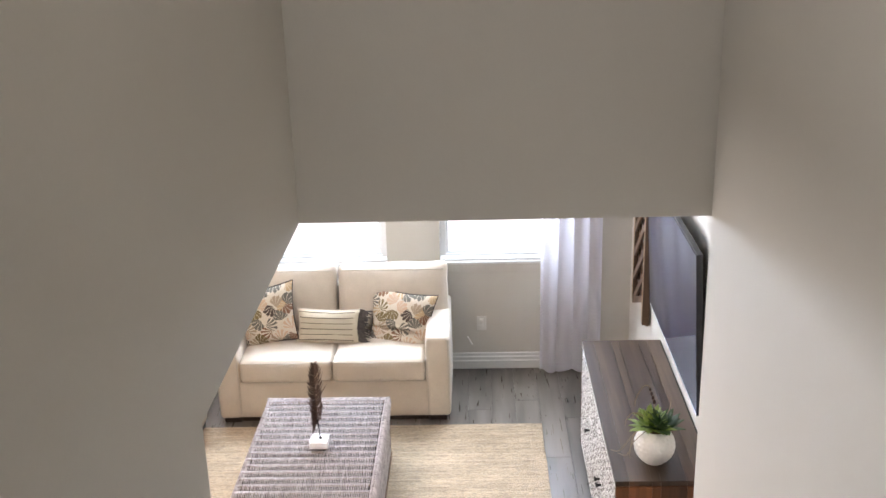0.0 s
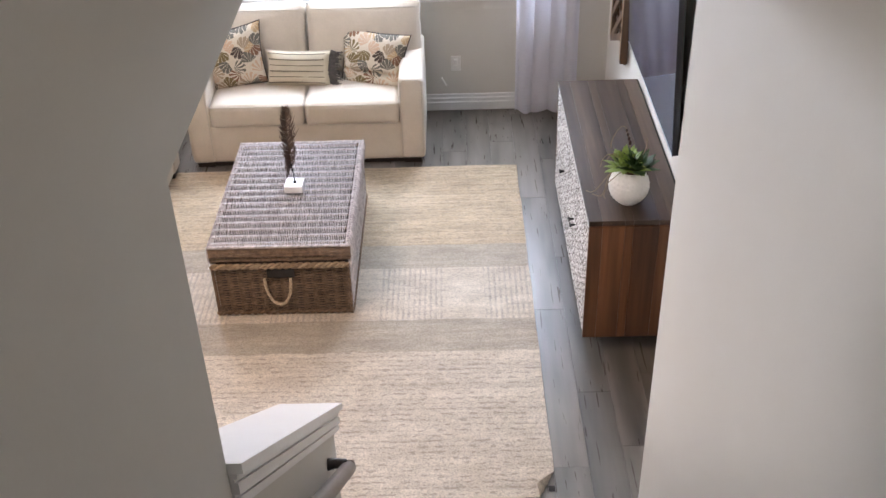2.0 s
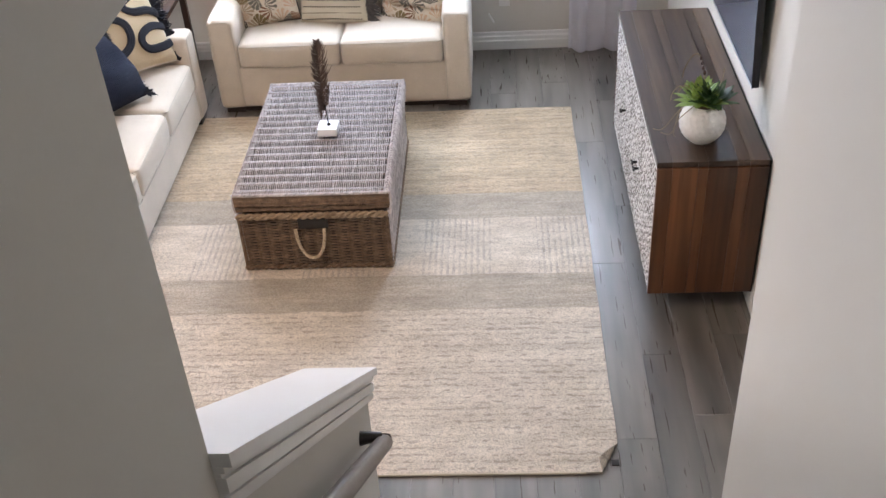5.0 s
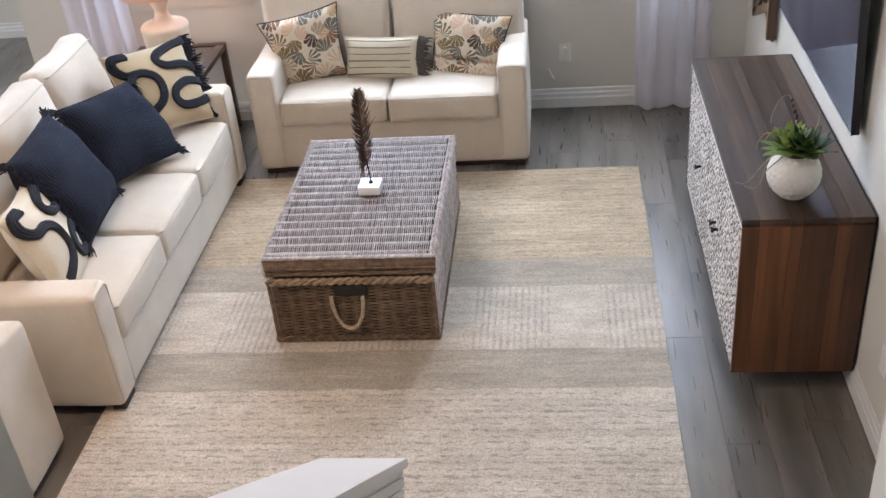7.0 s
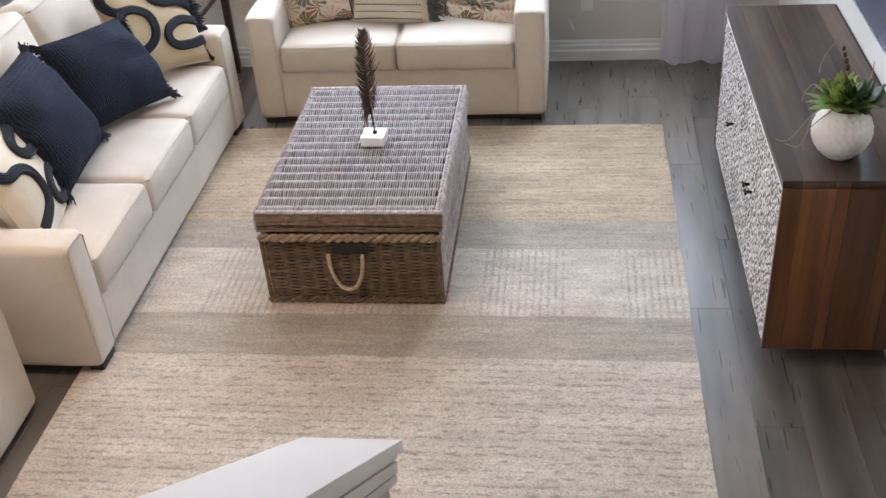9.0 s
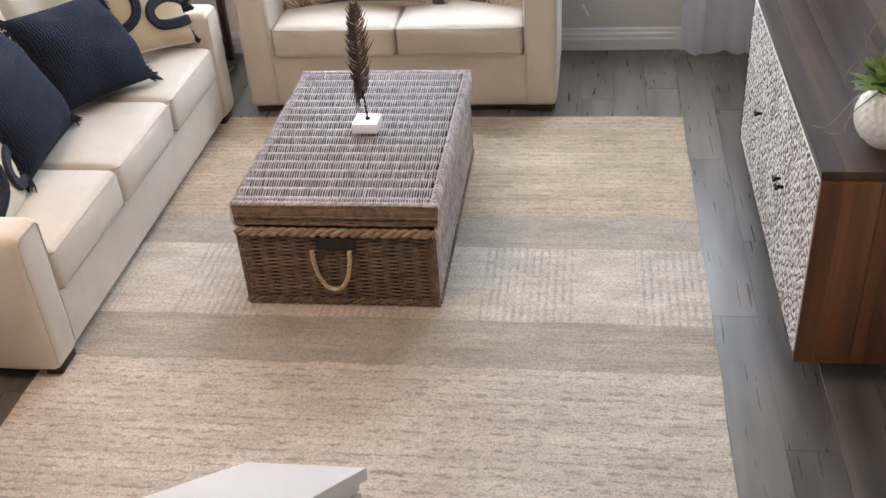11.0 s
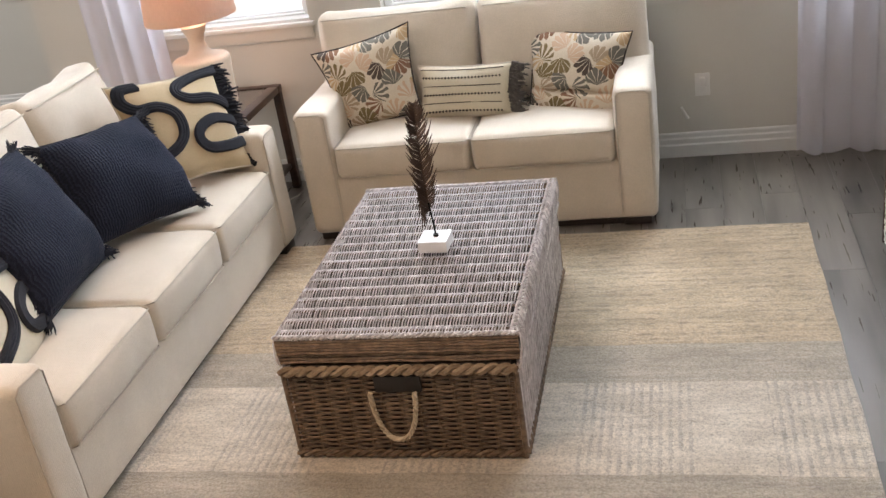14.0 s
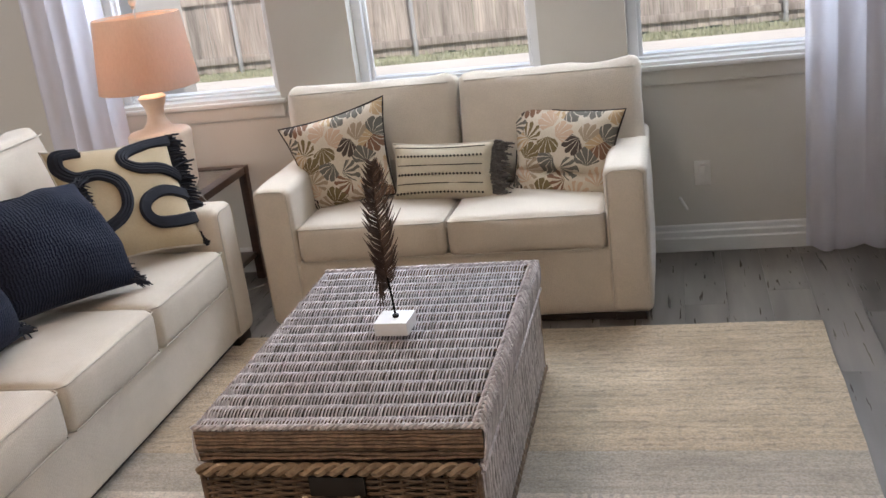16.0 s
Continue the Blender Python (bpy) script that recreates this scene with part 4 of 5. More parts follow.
def trunk():
    t = thing("rattan_trunk", "woven rattan trunk with rope handles used as a coffee table", "trunk", pose(0.048, -1.10, 0.012))
    hx, hy, H = 0.39, 0.585, 0.438
    bx, by = hx - 0.015, hy + 0.026
    # Near-black filler boxes, so the weave's gaps carry their shade as colour.
    part("body_core", boxed(-bx + 0.020, bx - 0.020, -by + 0.012, by - 0.012, 0.004, 0.33), RATTAN_GAP, t)
    lid = part("lid_core", boxed(-hx + 0.018, hx - 0.018, -hy + 0.012, hy - 0.012, 0.335, H - 0.032, 0.006), RATTAN_GAP, t)
    rg = random.Random(31)
    bm = bmesh.new()
    row, gap = (2 * hy - 0.010) / 17, 0.0096
    for i in range(17):
        y = -hy + 0.005 + row * i
        for j in range(int((2 * hx - 0.036) / gap)):
            x = -hx + 0.007 + gap * (j + 0.5 * (i % 2)) + rg.uniform(-0.0009, 0.0009)
            lean, top = 0.0085 + rg.uniform(-0.002, 0.002), 0.0085 + rg.uniform(-0.001, 0.0015)
            tube(bm, [(x + lean * (k - 0.5), y + row * (-0.03 + 1.06 * k), H - 0.023 + 0.014 * math.sin(math.pi * k) ** 0.6 + top * math.sin(math.pi * k) ** 0.9) for k in (0.0, 0.14, 0.32, 0.5, 0.68, 0.86, 1.0)], 0.0025, 5, caps=False)
    tagged(part("top_weave", bm, RATTAN_SHEEN, lid, "pale woven top, window sheen put into its colour"), kind="stuff")
    for i in range(17):
        y = -hy + 0.038 + 0.0688 * i
        part("stake", tube(bmesh.new(), [(-hx + 0.01, y, H - 0.007), (hx - 0.01, y, H - 0.007)], 0.004, 6), RATTAN, lid)
    for s in (-1, 1):
        bm = bmesh.new()
        weave(bm, (-bx + 0.008, s * (by - 0.006), 0.03), (1, 0, 0), (0, 0, 1), (0, s, 0), 2 * bx - 0.016, 33, 0.0086, 0.058, 0.0041, 0.0048, 6, 5)
        tagged(part("end_weave", bm, RATTAN, t), kind="stuff")
        for i in range(13):
            x = -bx + 0.022 + 0.058 * i
            part("stake", tube(bmesh.new(), [(x, s * (by - 0.006), 0.01), (x, s * (by - 0.006), 0.325)], 0.0055, 6), RATTAN, t)
        bm = bmesh.new()
        for j in range(70):
            y = -by + 0.012 + (2 * by - 0.024) * j / 69
            lean = rg.uniform(-0.006, 0.006)
            tube(bm, [(s * (bx - 0.004 + 0.005 * abs(math.sin(9.4 * k + j * 1.57))), y + lean * k + 0.003 * math.sin(9.4 * k + j * 3.14), 0.014 + 0.315 * k) for k in (0, 0.12, 0.25, 0.38, 0.5, 0.62, 0.75, 0.88, 1)], 0.0048, 5, caps=False)
        tagged(part("side_weave", bm, RATTAN_SHEEN, t, "pale upright strands in the top's sheen tone"), kind="stuff")
        bm = bmesh.new()
        for z in (0.342, 0.353, 0.366, 0.378, 0.389, 0.399, 0.409, 0.419):
            inn = 0.006 if z < 0.37 else 0.0
            tube(bm, [(-hx + 0.004 + 2 * (hx - 0.004) * i / 30, s * (hy - 0.004 - inn) + 0.004 * noise.noise((i * 0.9, z * 90, s)), z + 0.0045 * noise.noise((i * 0.5, z * 160, 7))) for i in range(31)], 0.0062, 5)
        tagged(part("lid_end_binding", bm, RATTAN, lid, "brown wound rattan edge"), kind="stuff")
        bm = bmesh.new()
        for j in range(74):
            y = -hy + 0.004 + (2 * hy - 0.008) * j / 73
            w = rg.uniform(-0.004, 0.004)
            tube(bm, [(s * (hx - 0.003), y + 0.022, H - 0.004), (s * (hx + 0.004), y + 0.010 + w, H - 0.030), (s * (hx + 0.003), y + w, 0.372), (s * (hx - 0.004), y - 0.004, 0.340)], 0.0046, 5, caps=False)
        tagged(part("lid_side_binding", bm, RATTAN_SHEEN, lid), kind="stuff")
        if s > 0:
            bm = bmesh.new()
            for j in range(50):
                y = -hy + 0.004 + (2 * hy - 0.034) * j / 49
                tube(bm, [(hx - 0.030, y, H - 0.008), (hx - 0.022, y + 0.010, H + 0.005), (hx - 0.010, y + 0.026, H + 0.002)], 0.0044, 5)
                tube(bm, [(hx - 0.018, y + 0.024, H + 0.001), (hx - 0.007, y + 0.010, H + 0.006), (hx + 0.005, y - 0.006, H - 0.014)], 0.0044, 5)
            tagged(part("lid_braid", bm, RATTAN_SHEEN, lid, "pale plaited lid edge"), kind="stuff")
        part("rope_trim", braid(bmesh.new(), [(-bx, s * (by + 0.004), 0.331), (bx, s * (by + 0.004), 0.331)], 0.0165, 13), ROPE, t, "twisted natural rope")
        part("side_rope", braid(bmesh.new(), [(s * (bx + 0.006), -by, 0.322), (s * (bx + 0.006), by, 0.322)], 0.009, 16), RATTAN_SHEEN, t)
        part("foot_braid", braid(bmesh.new(), [(-bx, s * (by - 0.002), 0.016), (bx, s * (by - 0.002), 0.016)], 0.013, 14), RATTAN, t)
        part("side_foot_braid", braid(bmesh.new(), [(s * (bx - 0.002), -by, 0.016), (s * (bx - 0.002), by, 0.016)], 0.013, 14), RATTAN, t)
        part("lid_end_braid", braid(bmesh.new(), [(-hx, s * (hy - 0.006), H - 0.004), (hx, s * (hy - 0.006), H - 0.004)], 0.009, 30, 2), RATTAN_SHEEN, lid)
        for a in (-1, 1):
            part("corner_post", tube(bmesh.new(), [(a * (bx - 0.004), s * (by - 0.004), 0.0), (a * (bx - 0.004), s * (by - 0.004), 0.33)], 0.009, 8), RATTAN, t)
        pts = []
        for i in range(25):
            a = math.pi * (0.06 + 0.88 * i / 24)
            pts.append((-0.017 + 0.071 * math.cos(a) * (1 + 0.12 * math.sin(a)), s * (by + 0.02 + 0.008 * math.sin(a)), 0.322 - 0.232 * math.sin(a) ** 0.8))
        part("rope_handle", braid(bmesh.new(), pts, 0.0085, 26, 3), ROPE_PALE, t, "pale rope loop handle")
        part("leather_patch", boxed(-0.075, 0.075, s * (by + 0.004) - 0.006, s * (by + 0.004) + 0.006, 0.255, 0.312, 0.004), LEATHER, t, "black leather handle patch")


trunk()


# ---------------- feather ornament ----------------
def ornament():
    t = thing("feather_ornament", "bronze metal feather on a rod in a white marble block", "ornament", pose(0.073, -1.10, 0.459, 0, 0, -2))
    part("block", boxed(-0.052, 0.052, -0.052, 0.052, 0.0, 0.042, 0.003), MARBLE, t, "white marble block")
    part("rod", tube(bmesh.new(), [(0.005, 0, 0.04), (0.002, 0, 0.10), (-0.004, 0, 0.17)], 0.0035, 8), IRON, t, "thin dark rod")
    part("collar", lathe(bmesh.new(), [(0.0, 0.05), (0.010, 0.05), (0.010, 0.042), (0.0, 0.042)], 12, (0.005, 0)), IRON, t)
    rg = random.Random(2)
    c, s = math.cos(radians(38)), math.sin(radians(38))

    def spine(k):
        return Vector((-0.004 - 0.018 * k + 0.022 * k * k, 0.0, 0.14 + 0.39 * k))

    sh = part("quill", tube(bmesh.new(), [spine(i / 20) for i in range(21)], [0.0032 * (1 - 0.7 * i / 20) for i in range(21)], 6), FEATHER, t)
    bm = bmesh.new()
    for side in (-1, 1):
        for i in range(84):
            k = 0.02 + 0.97 * i / 83
            p = spine(k)
            L = (0.054 if side > 0 else 0.045) * (math.sin(math.pi * min(1, k * 0.85 + 0.14)) ** 0.6) * rg.uniform(0.6, 1.1) + 0.006
            if rg.random() < 0.12:
                L *= 1.35
            d = Vector((side * c, side * s, 0))
            tip = p + d * L * 0.88 + Vector((0, 0, L * (0.75 + 0.5 * rg.random()))) + Vector((-s, c, 0)) * rg.uniform(-0.012, 0.014)
            mid = p.lerp(tip, 0.5) + d * L * 0.12 - Vector((0, 0, L * 0.06))
            tube(bm, [p, mid, tip], [0.0018, 0.0030, 0.0007], 4)
    for i in range(34):
        k = rg.uniform(0.0, 0.28)
        p = spine(k)
        tip = p + Vector((-rg.uniform(0.012, 0.040), rg.uniform(-0.02, 0.01), -rg.uniform(0.02, 0.085)))
        tube(bm, [p, p.lerp(tip, 0.5) + Vector((-0.010, 0, 0.012)), tip], [0.0018, 0.0026, 0.0008], 4)
    tagged(part("vane", bm, FEATHER, sh), kind="stuff")


ornament()


# ---------------- sideboard ----------------
def sideboard():
    x0, x1, y0, y1, z0, z1 = 1.655, 2.132, -2.07, -0.49, 0.10, 0.815
    t = thing("sideboard", "walnut sideboard with whitewashed carved doors below the television", "sideboard", pose((x0 + x1) / 2, (y0 + y1) / 2, 0))
    w, d = (x1 - x0) / 2, (y1 - y0) / 2
    part("carcass", boxed(-w + 0.03, w - 0.004, -d + 0.02, d - 0.02, z0 + 0.004, z1 - 0.026), BLACK_WOOD, t)
    cuts = (0.0, 0.14, 0.37, 0.46, 0.72, 0.83, 1.0)
    for i in range(6):
        a, e = -w + 2 * w * cuts[i], -w + 2 * w * cuts[i + 1] - 0.0006
        part("top_board", boxed(a, e, -d, d, z1 - 0.028, z1, 0.0005, 1), WALNUT_TOP, t)
        for s in (-1, 1):
            part("side_board", boxed(a, e, s * d - 0.011, s * d + 0.010 if s < 0 else s * d, z0, z1 - 0.029, 0.0012, 1), WALNUT, t)
    fx = -w
    part("front_frame", boxed(fx + 0.014, fx + 0.034, -d + 0.012, d - 0.012, z0, z1 - 0.03), BLACK_WOOD, t)
    dw = (2 * d - 0.03) / 3
    for k in range(3):
        a = d - 0.015 - dw * (k + 1)
        door = bmesh.new()
        nu, nv = 96, 124
        g = {}
        for i in range(nu + 1):
            for j in range(nv + 1):
                y, z = a + 0.003 + (dw - 0.006) * i / nu, z0 + 0.015 + (z1 - z0 - 0.05) * j / nv
                p, q = y * 74, z * 74
                cell = math.sin(p + 1.1 * math.sin(q)) * math.sin(q + 1.1 * math.sin(p * 1.3))
                vein = abs(math.sin((p + q) * 1.9 + 2 * noise.noise((p * 0.4, q * 0.4, k)))) * 0.5
                vein2 = abs(math.sin((p - q) * 1.9 + 2 * noise.noise((p * 0.4, q * 0.4, k + 9)))) * 0.5
                hgt = (vein if cell > 0 else vein2) + 0.55 * min(1, abs(cell) * 3)
                if i in (0, nu) or j in (0, nv):
                    hgt = 0
                g[i, j] = door.verts.new((fx + 0.009 - 0.009 * hgt, y, z))
        for i in range(nu):
            for j in range(nv):
                door.faces.new((g[i, j], g[i, j + 1], g[i + 1, j + 1], g[i + 1, j]))
        rim = [g[i, 0] for i in range(nu + 1)] + [g[nu, j] for j in range(1, nv + 1)] + [g[i, nv] for i in range(nu - 1, -1, -1)] + [g[0, j] for j in range(nv - 1, 0, -1)]
        back = [door.verts.new((fx + 0.0135, v.co.y, v.co.z)) for v in rim]
        for i in range(len(rim)):
            j = (i + 1) % len(rim)
            door.faces.new((rim[i], rim[j], back[j], back[i]))
        bmesh.ops.recalc_face_normals(door, faces=door.faces)
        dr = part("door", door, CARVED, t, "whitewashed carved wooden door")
        ky = a + (0.03 if k in (0, 1) else dw - 0.03)
        kb = tube(bmesh.new(), [(fx + 0.006, ky, 0.47), (fx - 0.026, ky, 0.47)], [0.006, 0.008], 8)
        tube(kb, [(fx - 0.026, ky - 0.016, 0.47), (fx - 0.026, ky + 0.016, 0.47)], 0.006, 8)
        part("knob", kb, IRON, dr, "black iron knob")
        if k:
            part("hinge_strip", boxed(fx + 0.002, fx + 0.0132, a + dw - 0.003, a + dw + 0.003, z0 + 0.02, z1 - 0.05), IRON, t)
    part("edge_strip", boxed(fx - 0.002, fx + 0.002, -d, d, z1 - 0.033, z1 - 0.0285), TRIM, t)
    for sx in (-w + 0.045, w - 0.06):
        for sy in (-d + 0.22, d - 0.22):
            part("leg", boxed(sx - 0.010, sx + 0.010, sy - 0.010, sy + 0.010, 0, z0, 0.002), IRON, t, "short black metal leg")
    # Black strip drawn as the shadow in the gap between sideboard and wall.
    part("rear_gap_shade", boxed(w + 0.0005, w + 0.008, -d, d, z0 - 0.01, z1 - 0.002), IRON, t, "black strip for the shadow gap at the wall")


sideboard()


def potted_plant():
    t = thing("potted_plant", "green succulent in a white hobnail ceramic pot on the sideboard", "plant", pose(1.868, -1.885, 0.816))
    R = 0.098
    prof = [(0.0, 0.0), (0.05, 0.0), (0.055, 0.004)]
    for i in range(1, 15):
        a = -1.05 + 2.05 * i / 14
        prof.append((R * math.cos(a), 0.092 + R * math.sin(a)))
    prof += [(0.052, 0.175), (0.048, 0.177), (0.046, 0.165), (0.0, 0.16)]
    pot = part("pot", lathe(bmesh.new(), prof, 36), POT, t)
    bm = bmesh.new()
    for j in range(9):
        a = -0.95 + 1.85 * j / 8
        m = int(22 * math.cos(a)) + 2
        for k in range(m):
            th = 6.28319 * (k + 0.5 * (j % 2)) / m
            n = Vector((math.cos(a) * math.cos(th), math.cos(a) * math.sin(th), math.sin(a)))
            c = n * R + Vector((0, 0, 0.092))
            sd = n.orthogonal().normalized()
            up = n.cross(sd)
            ring = [bm.verts.new(c + (sd * math.cos(q * 1.2566) + up * math.sin(q * 1.2566)) * 0.0115) for q in range(5)]
            ring2 = [bm.verts.new(c + n * 0.0034 + (sd * math.cos(q * 1.2566) + up * math.sin(q * 1.2566)) * 0.005) for q in range(5)]
            for q in range(5):
                bm.faces.new((ring[q], ring[(q + 1) % 5], ring2[(q + 1) % 5], ring2[q]))
            bm.faces.new(ring2)
    tagged(part("hobnail_relief", bm, POT, pot), kind="stuff")
    part("moss", lathe(bmesh.new(), [(0.0, 0.205), (0.03, 0.200), (0.052, 0.178), (0.047, 0.166)], 20), SOIL, t, "brown moss")
    rg = random.Random(9)
    leaf = {}
    for kind in (0, 1):
        bm = bmesh.new()
        rows = []
        for i in range(7):
            k = i / 6
            wd = 0.0235 * (math.sin(math.pi * (0.15 + 0.85 * k)) ** 0.7) * (1 - 0.25 * k)
            z = 0.108 * k
            y = 0.012 * k * k
            rows.append([bm.verts.new(p) for p in ((-wd, y, z), (0, y - 0.005 * (1 - k) - 0.001, z), (wd, y, z), (0, y + 0.004, z))])
        for a, b in zip(rows, rows[1:]):
            for q in range(4):
                bm.faces.new((a[q], a[(q + 1) % 4], b[(q + 1) % 4], b[q]))
        me = bpy.data.meshes.new("leaf")
        bm.to_mesh(me)
        bm.free()
        leaf[kind] = me
    for i in range(105):
        dark = i % 5 < 2
        th = rg.uniform(0, 6.283)
        tilt = rg.uniform(4, 74)
        r = rg.uniform(0.0, 0.03)
        cx, cy = (0.030, -0.012) if dark else (-0.022, 0.006)
        p = mesh_part("leaf", leaf[int(dark)], GREEN_DARK if dark else GREEN, t)
        p.matrix_basis = Matrix.Translation((cx + r * math.cos(th), cy + r * math.sin(th), 0.185)) @ Matrix.Rotation(th - math.pi / 2, 4, "Z") @ Matrix.Rotation(radians(-tilt), 4, "X") @ Matrix.Diagonal((1, 1, rg.uniform(0.7, 1.05), 1))
    part("seed_stem", tube(bmesh.new(), flowing([(-0.0, 0.03, 0.18), (-0.005, 0.04, 0.30), (-0.03, 0.045, 0.385), (-0.065, 0.03, 0.39), (-0.10, 0.0, 0.345), (-0.105, -0.01, 0.31)]), 0.0022, 5), TWIG, t)
    bm = bmesh.new()
    for k in range(4):
        bmesh.ops.create_icosphere(bm, subdivisions=1, radius=0.011 - 0.001 * k, matrix=Matrix.Translation((-0.004 - 0.007 * k, 0.04 + 0.001 * k, 0.305 + 0.022 * k)) @ Matrix.Diagonal((0.8, 0.8, 1.3, 1)))
    part("seed_pod", bm, BROWN_TWIG, t, "dark brown seed pods")
    for q in (((-0.03, 0.02, 0.20), (-0.10, 0.03, 0.25), (-0.14, 0.0, 0.235), (-0.15, -0.02, 0.21)), ((-0.03, 0.0, 0.21), (-0.09, -0.02, 0.28), (-0.125, -0.03, 0.25)), ((0.03, 0.0, 0.2), (0.07, 0.02, 0.28), (0.075, 0.03, 0.33)), ((-0.04, 0.0, 0.19), (-0.10, 0.0, 0.15), (-0.12, 0.0, 0.04), (-0.11, 0.01, 0.01)), ((-0.045, -0.02, 0.18), (-0.11, -0.03, 0.12), (-0.13, 0.02, 0.02), (-0.17, 0.05, 0.012)), ((-0.04, 0.03, 0.18), (-0.09, 0.06, 0.12), (-0.16, 0.05, 0.03), (-0.20, 0.07, 0.02))):
        part("twig", tube(bmesh.new(), flowing(q), 0.0019, 5), TWIG, t)


potted_plant()


# ---------------- television and lattice on the east wall ----------------
tv = thing("television", "large flat black television tilted on the wall", "television", pose(2.105, -1.06, 1.0, 0, -3.2, 0))
TW, TH = 0.715, 0.86
part("housing", boxed(-0.012, 0.018, -TW, TW, 0, TH, 0.004), BEZEL, tv)
part("screen", boxed(-0.0145, -0.0122, -TW + 0.008, TW - 0.008, 0.014, TH - 0.008), SCREEN, tv, "glossy dark screen")
part("mount", boxed(0.019, 0.036, -0.2, 0.2, 0.10, 0.55, 0.003), BEZEL, tv)
for s in (-1, 1):
    part("side_trim", boxed(-0.0155, -0.011, s * TW - 0.002, s * TW + 0.002, 0.0, TH), BEZEL, tv)
part("lower_trim", boxed(-0.0155, -0.011, -TW, TW, -0.002, 0.002), STEEL, tv)

art = thing("wall_lattice", "brown wooden diamond lattice hanging on the wall", "wall art", pose(EAST - 0.035, 0.12, 0.74))
ah, aw = 1.05, 0.42
rg = random.Random(4)
for k in range(7):
    z = ah * k / 6
    for s in (-1, 1):
        y0_, y1_ = -aw / 2, aw / 2
        za, zb = (z - 0.18, z + 0.18) if s > 0 else (z + 0.18, z - 0.18)
        bm = bmesh.new()
        d = 0.014 * (1 if s > 0 else -1)
        a, b = Vector((d, y0_, max(0, min(ah, za)))), Vector((d, y1_, max(0, min(ah, zb))))
        u = (b - a).normalized()
        nrm = Vector((1, 0, 0)).cross(u) * 0.022
        vs = [bm.verts.new(p + o + Vector((dx, 0, 0))) for p in (a, b) for o in (nrm, -nrm) for dx in (-0.008, 0.008)]
        for f in ((0, 1, 3, 2), (4, 6, 7, 5), (0, 4, 5, 1), (2, 3, 7, 6), (0, 2, 6, 4), (1, 5, 7, 3)):
            bm.faces.new([vs[i] for i in f])
        bmesh.ops.recalc_face_normals(bm, faces=bm.faces)
        part("slat", bm, ART_WOOD, art, smooth=False)
for y in (-aw / 2, aw / 2):
    part("upright", boxed(-0.022, 0.026, y - 0.02, y + 0.02, 0, ah, 0.003), ART_WOOD, art)
    part("pale_edge", boxed(-0.026, -0.0225, y - 0.006, y + 0.006, 0.02, ah - 0.02), GOLD, art, "pale wooden edge line")


# ---------------- curtains ----------------
def curtain(name, label, x0, x1, y, z0, z1, folds, seed):
    t = thing(name, label, "curtain", pose((x0 + x1) / 2, y, 0), "curtains beside the windows")
    bm = bmesh.new()
    n, mrows = folds * 12, 26
    w = x1 - x0
    rows = []
    for j in range(mrows + 1):
        k = j / mrows
        z = z0 + (z1 - z0) * k
        row = []
        for i in range(n + 1):
            u = i / n
            amp = 0.024 * (0.7 + 0.9 * noise.noise((u * 3, seed, k * 0.5)))
            ph = 6.28319 * folds * u + 1.6 * noise.noise((u * 3, k * 0.9, seed)) + 0.5 * (1 - k)
            spread = 1 + 0.05 * (1 - k)
            row.append(bm.verts.new(((u - 0.5) * w * spread + 0.008 * math.cos(ph * 1.0), amp * math.sin(ph), z + (0.012 * math.sin(ph * 0.5 + seed) if j == 0 else 0))))
        rows.append(row)
    for a, b in zip(rows, rows[1:]):
        for i in range(n):
            bm.faces.new((a[i], a[i + 1], b[i + 1], b[i]))
    part("drape", bm, SHEER, t)
    hem = [v for v in [((i / n - 0.5) * w * 1.05, 0.03 * math.sin(6.28319 * folds * i / n + 0.5), z1) for i in range(n + 1)]]
    part("heading_tape", tube(bmesh.new(), hem, 0.012, 5), SHEER, t)
    part("rod", tube(bmesh.new(), [(-w / 2 - 0.06, 0, z1 + 0.022), (w / 2 + 0.10, 0, z1 + 0.022)], 0.011, 10), IRON, t, "black curtain rod")
    for s in (-w / 2 - 0.03, w / 2 + 0.07):
        part("rod_bracket", boxed(s - 0.008, s + 0.008, 0, BACK - y - 0.001, z1 + 0.012, z1 + 0.032), IRON, t)


curtain("curtain", "sheer pale lilac curtain hanging to the floor", 1.47, 1.90, 0.665, 0.02, 2.47, 4, 1.0)
curtain("curtain", "sheer pale lilac curtain hanging behind the sofa", -2.12, -1.70, 0.665, 0.02, 2.47, 4, 4.0)


# ---------------- end table and lamp ----------------
tb = thing("end_table", "dark brown wooden end table with inset glass top", "table", pose(-1.40, 0.42, 0))
TX, TY, TZ = 0.285, 0.285, 0.58
for a, b, c, d in ((-TX, TX, -TY, -TY + 0.055), (-TX, TX, TY - 0.055, TY), (-TX, -TX + 0.055, -TY + 0.055, TY - 0.055), (TX - 0.055, TX, -TY + 0.055, TY - 0.055)):
    part("top_rail", boxed(a, b, c, d, TZ - 0.035, TZ, 0.003), TABLE_WOOD, tb)
part("glass_inset", boxed(-TX + 0.056, TX - 0.056, -TY + 0.056, TY - 0.056, TZ - 0.012, TZ - 0.004), GLASS, tb, "clear glass inset")
part("under_panel", boxed(-TX + 0.056, TX - 0.056, -TY + 0.056, TY - 0.056, TZ - 0.030, TZ - 0.016), TABLE_WOOD, tb)
for sx in (-1, 1):
    for sy in (-1, 1):
        x, y = sx * (TX - 0.022), sy * (TY - 0.022)
        part("leg", boxed(x - 0.02, x + 0.02, y - 0.02, y + 0.02, 0, TZ - 0.036, 0.002), TABLE_WOOD, tb)
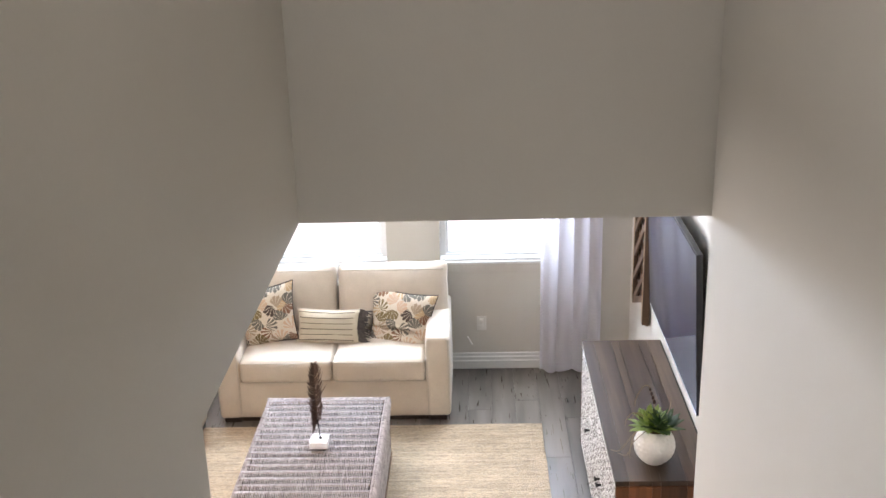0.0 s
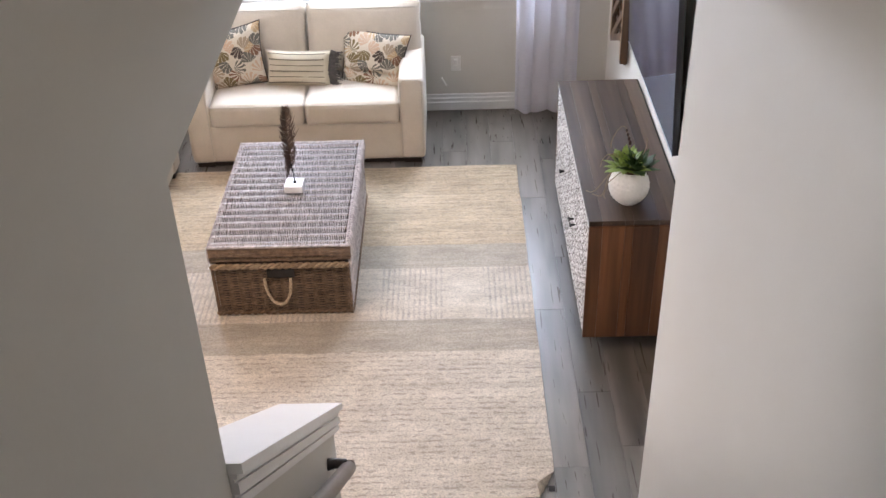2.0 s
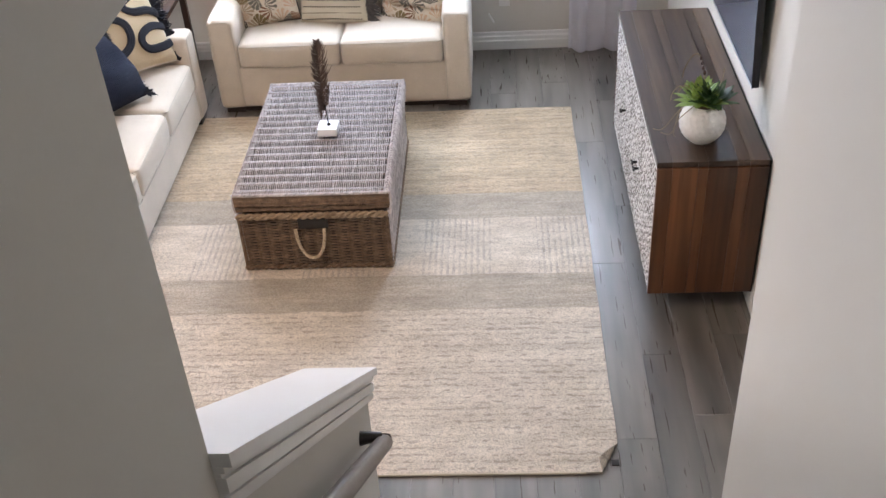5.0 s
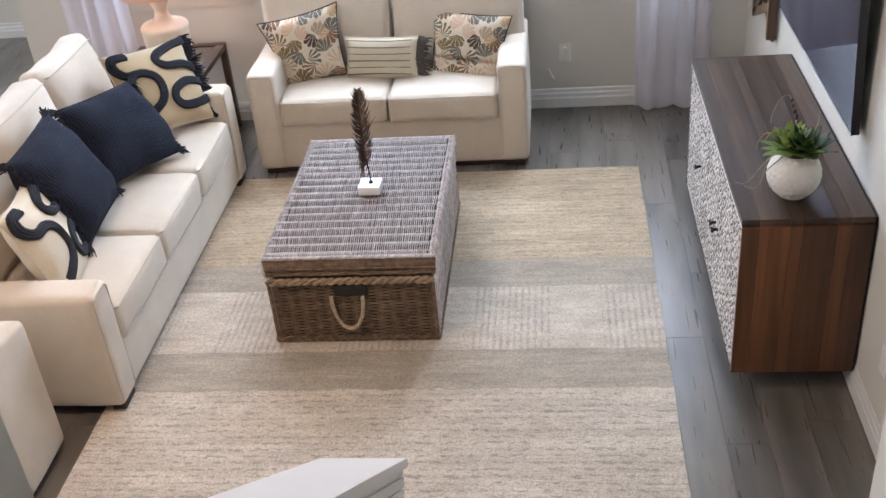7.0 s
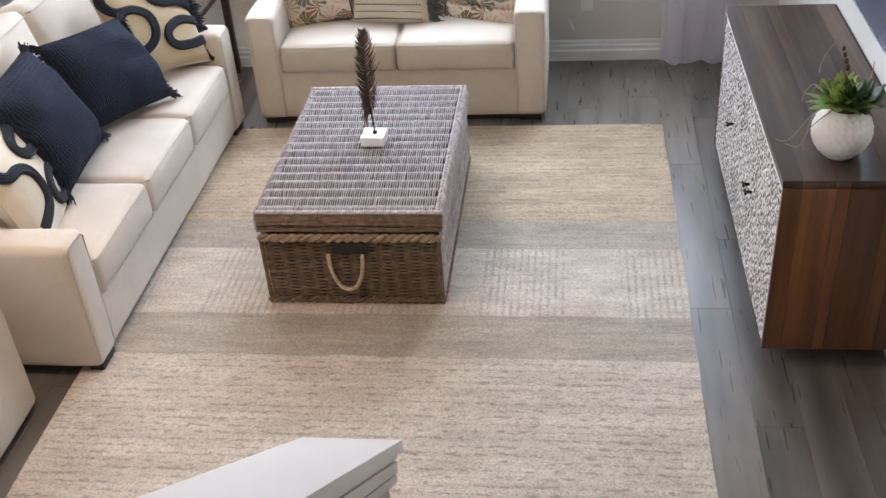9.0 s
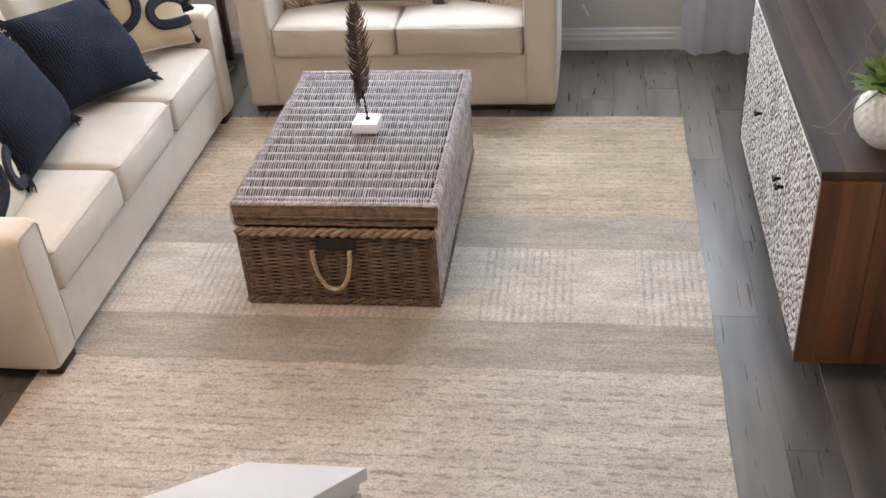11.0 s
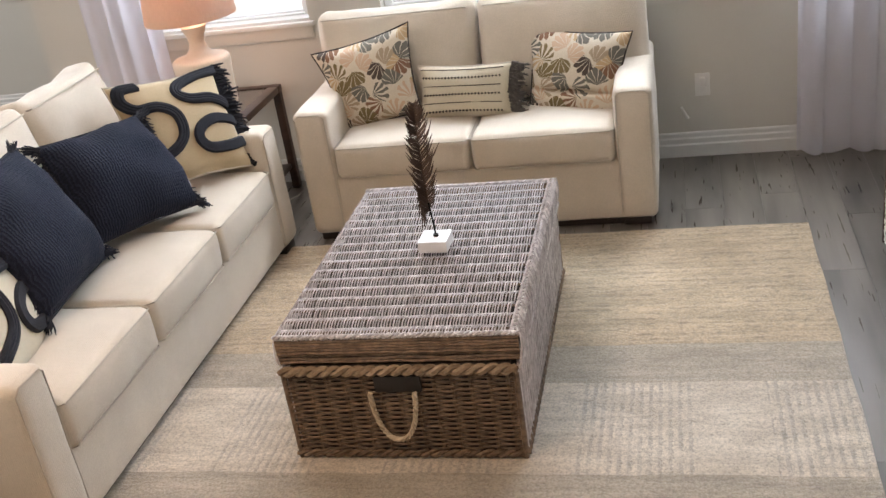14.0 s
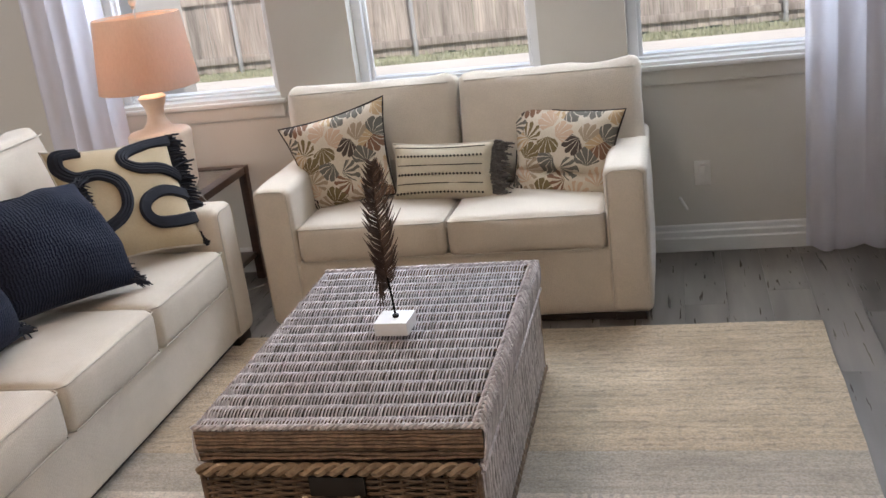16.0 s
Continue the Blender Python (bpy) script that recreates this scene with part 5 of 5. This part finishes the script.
part("shelf", boxed(-TX + 0.02, TX - 0.02, -TY + 0.045, TY - 0.045, 0.12, 0.145, 0.003), TABLE_WOOD, tb)

LX, LY = -1.345, 0.335
tl = thing("table_lamp", "cream ceramic table lamp with lit peach drum shade", "lamp", pose(LX, LY, 0.581))
prof = [(0.0, 0.0), (0.118, 0.0), (0.124, 0.01), (0.132, 0.03), (0.137, 0.20), (0.142, 0.245), (0.14, 0.262), (0.13, 0.272), (0.10, 0.278), (0.065, 0.290), (0.046, 0.315), (0.038, 0.345), (0.042, 0.375), (0.056, 0.405), (0.062, 0.425), (0.050, 0.435), (0.018, 0.44), (0.012, 0.47), (0.0, 0.47)]
part("base", lathe(bmesh.new(), prof, 48), CERAMIC, tl)
bm = lathe(bmesh.new(), [(0.222, 0.468), (0.190, 0.785), (0.187, 0.785), (0.219, 0.468), (0.222, 0.468)], 56)
part("shade", bm, SHADE, tl, "peach linen drum shade")
bm = tube(bmesh.new(), [(0, 0, 0.46), (0, 0, 0.83)], 0.004, 8)
for k in range(3):
    a = 2.0944 * k
    tube(bm, [(0, 0, 0.79), (0.188 * math.cos(a), 0.188 * math.sin(a), 0.79)], 0.0025, 6)
part("harp", bm, STEEL, tl)
part("finial", lathe(bmesh.new(), [(0.0, 0.86), (0.012, 0.857), (0.019, 0.845), (0.014, 0.832), (0.008, 0.825), (0.012, 0.815), (0.0, 0.812)], 16), CERAMIC, tl)
lamp("lamp_bulb", "POINT", pose(LX, LY, 1.17), 3.0, (1.0, 0.54, 0.33), 0.035)
wire = thing("lamp_cord", "grey lamp cord trailing over the table edge", "cord", pose(0, 0, 0))
part("flex", tube(bmesh.new(), [(-1.30, 0.16, 0.587), (-1.20, 0.145, 0.586), (-1.11, 0.15, 0.585), (-1.098, 0.16, 0.56), (-1.098, 0.2, 0.3), (-1.095, 0.3, 0.06), (-1.08, 0.55, 0.006)], 0.003, 6), LIVE, wire)


# ---------------- armchair, outlets ----------------
ch = thing("armchair", "cream slipcovered armchair with plain skirted side", "armchair", pose(-2.05, -2.36, 0, 0, 0, 90))
part("seat_block", soft_box(bmesh.new(), -0.78, 0.0, -0.80, -0.16, 0.015, 0.44, 0.03, (0.004, 0.004, 0.01)), CLOTH, ch)
for a, b in ((-0.16, 0.0), (-0.96, -0.80)):
    bm = soft_box(bmesh.new(), -0.80, 0.0, a, b, 0.012, 0.64, 0.03, (0.006, 0.006, 0.008))
    for v in bm.verts:
        if v.co.z > 0.3:
            v.co.z += 0.16 * max(0, -v.co.x - 0.02)
    part("arm", bm, CLOTH, ch)
part("backrest", soft_box(bmesh.new(), -0.95, -0.78, -0.94, -0.02, 0.012, 0.85, 0.04, (0.01, 0.0, 0.01)), CLOTH, ch)
part("seat_cushion", soft_box(bmesh.new(), -0.76, 0.01, -0.79, -0.17, 0.44, 0.52, 0.03, (0.0, 0.0, 0.02)), CLOTH, ch)


def outlet(name, label, m, plug):
    o = thing(name, label, "outlet", m)
    part("plate", boxed(-0.036, 0.036, -0.006, 0.0, -0.058, 0.058, 0.003), PLATE, o)
    for z in (-0.026, 0.026):
        part("socket", boxed(-0.017, 0.017, -0.0085, -0.0062, z - 0.015, z + 0.015, 0.002), PLATE, o)
    if plug:
        part("plug", boxed(-0.013, 0.013, -0.04, -0.009, 0.008, 0.042, 0.005), PLATE, o, "white plug")


outlet("outlet", "white wall outlet with a plug above the baseboard", pose(1.035, BACK - 0.001, 0.37), True)
outlet("outlet", "white wall outlet beside the sideboard", pose(EAST - 0.001, -2.37, 0.38, 0, 0, -90), False)
cab = thing("wall_cable", "short cable end sticking out of the wall", "cable", pose(0.945, BACK, 0.235))
part("cable", tube(bmesh.new(), [(-0.015, 0.0, 0.02), (-0.012, -0.02, 0.02), (0.0, -0.03, 0.0), (0.015, -0.025, -0.03)], 0.007, 8), PLATE, cab)


# ---------------- floor planks, laid last ----------------
fl = tagged(part("floor", boxed(WEST, EAST, SOUTH, NOOK, -0.15, -0.009), SUBFLOOR, smooth=False), "grey wood-look plank floor with staggered joints", kind="structure")
PW, PL, GAP = 0.168, 1.19, 0.0008
pb = boxed(0, PW - GAP, 0, PL - GAP, -0.0085, 0.0, 0.0007, 1)
pme = bpy.data.meshes.new("plank")
pb.to_mesh(pme)
pb.free()
rg = random.Random(21)
x = 1.434 - PW * 41
rows_ = []
while x < EAST - 0.005:
    i = round((x - 1.434) / PW)
    y = -1.709 + (0.508 if i % 2 else 0.0) + (0.13 * (i // 2 % 3) if i not in (0, 1) else 0) - PL * 3
    lo, hi = (-3.61 if x > 0.36 else -4.9), (BACK if x > -2.5 else NOOK)
    while y < hi:
        a, b = max(y, lo), min(y + PL, hi)
        if b - a > 0.03 and x + PW > WEST:
            rows_.append((max(x, WEST), a, min(PW, EAST - x), b - a))
        y += PL
    x += PW
for x, y, w, d in rows_:
    p = mesh_part("plank", pme, PLANK, fl, smooth=False)
    p.matrix_basis = Matrix.Translation((x, y, 0)) @ Matrix.Diagonal((w / PW, d / PL, 1, 1))
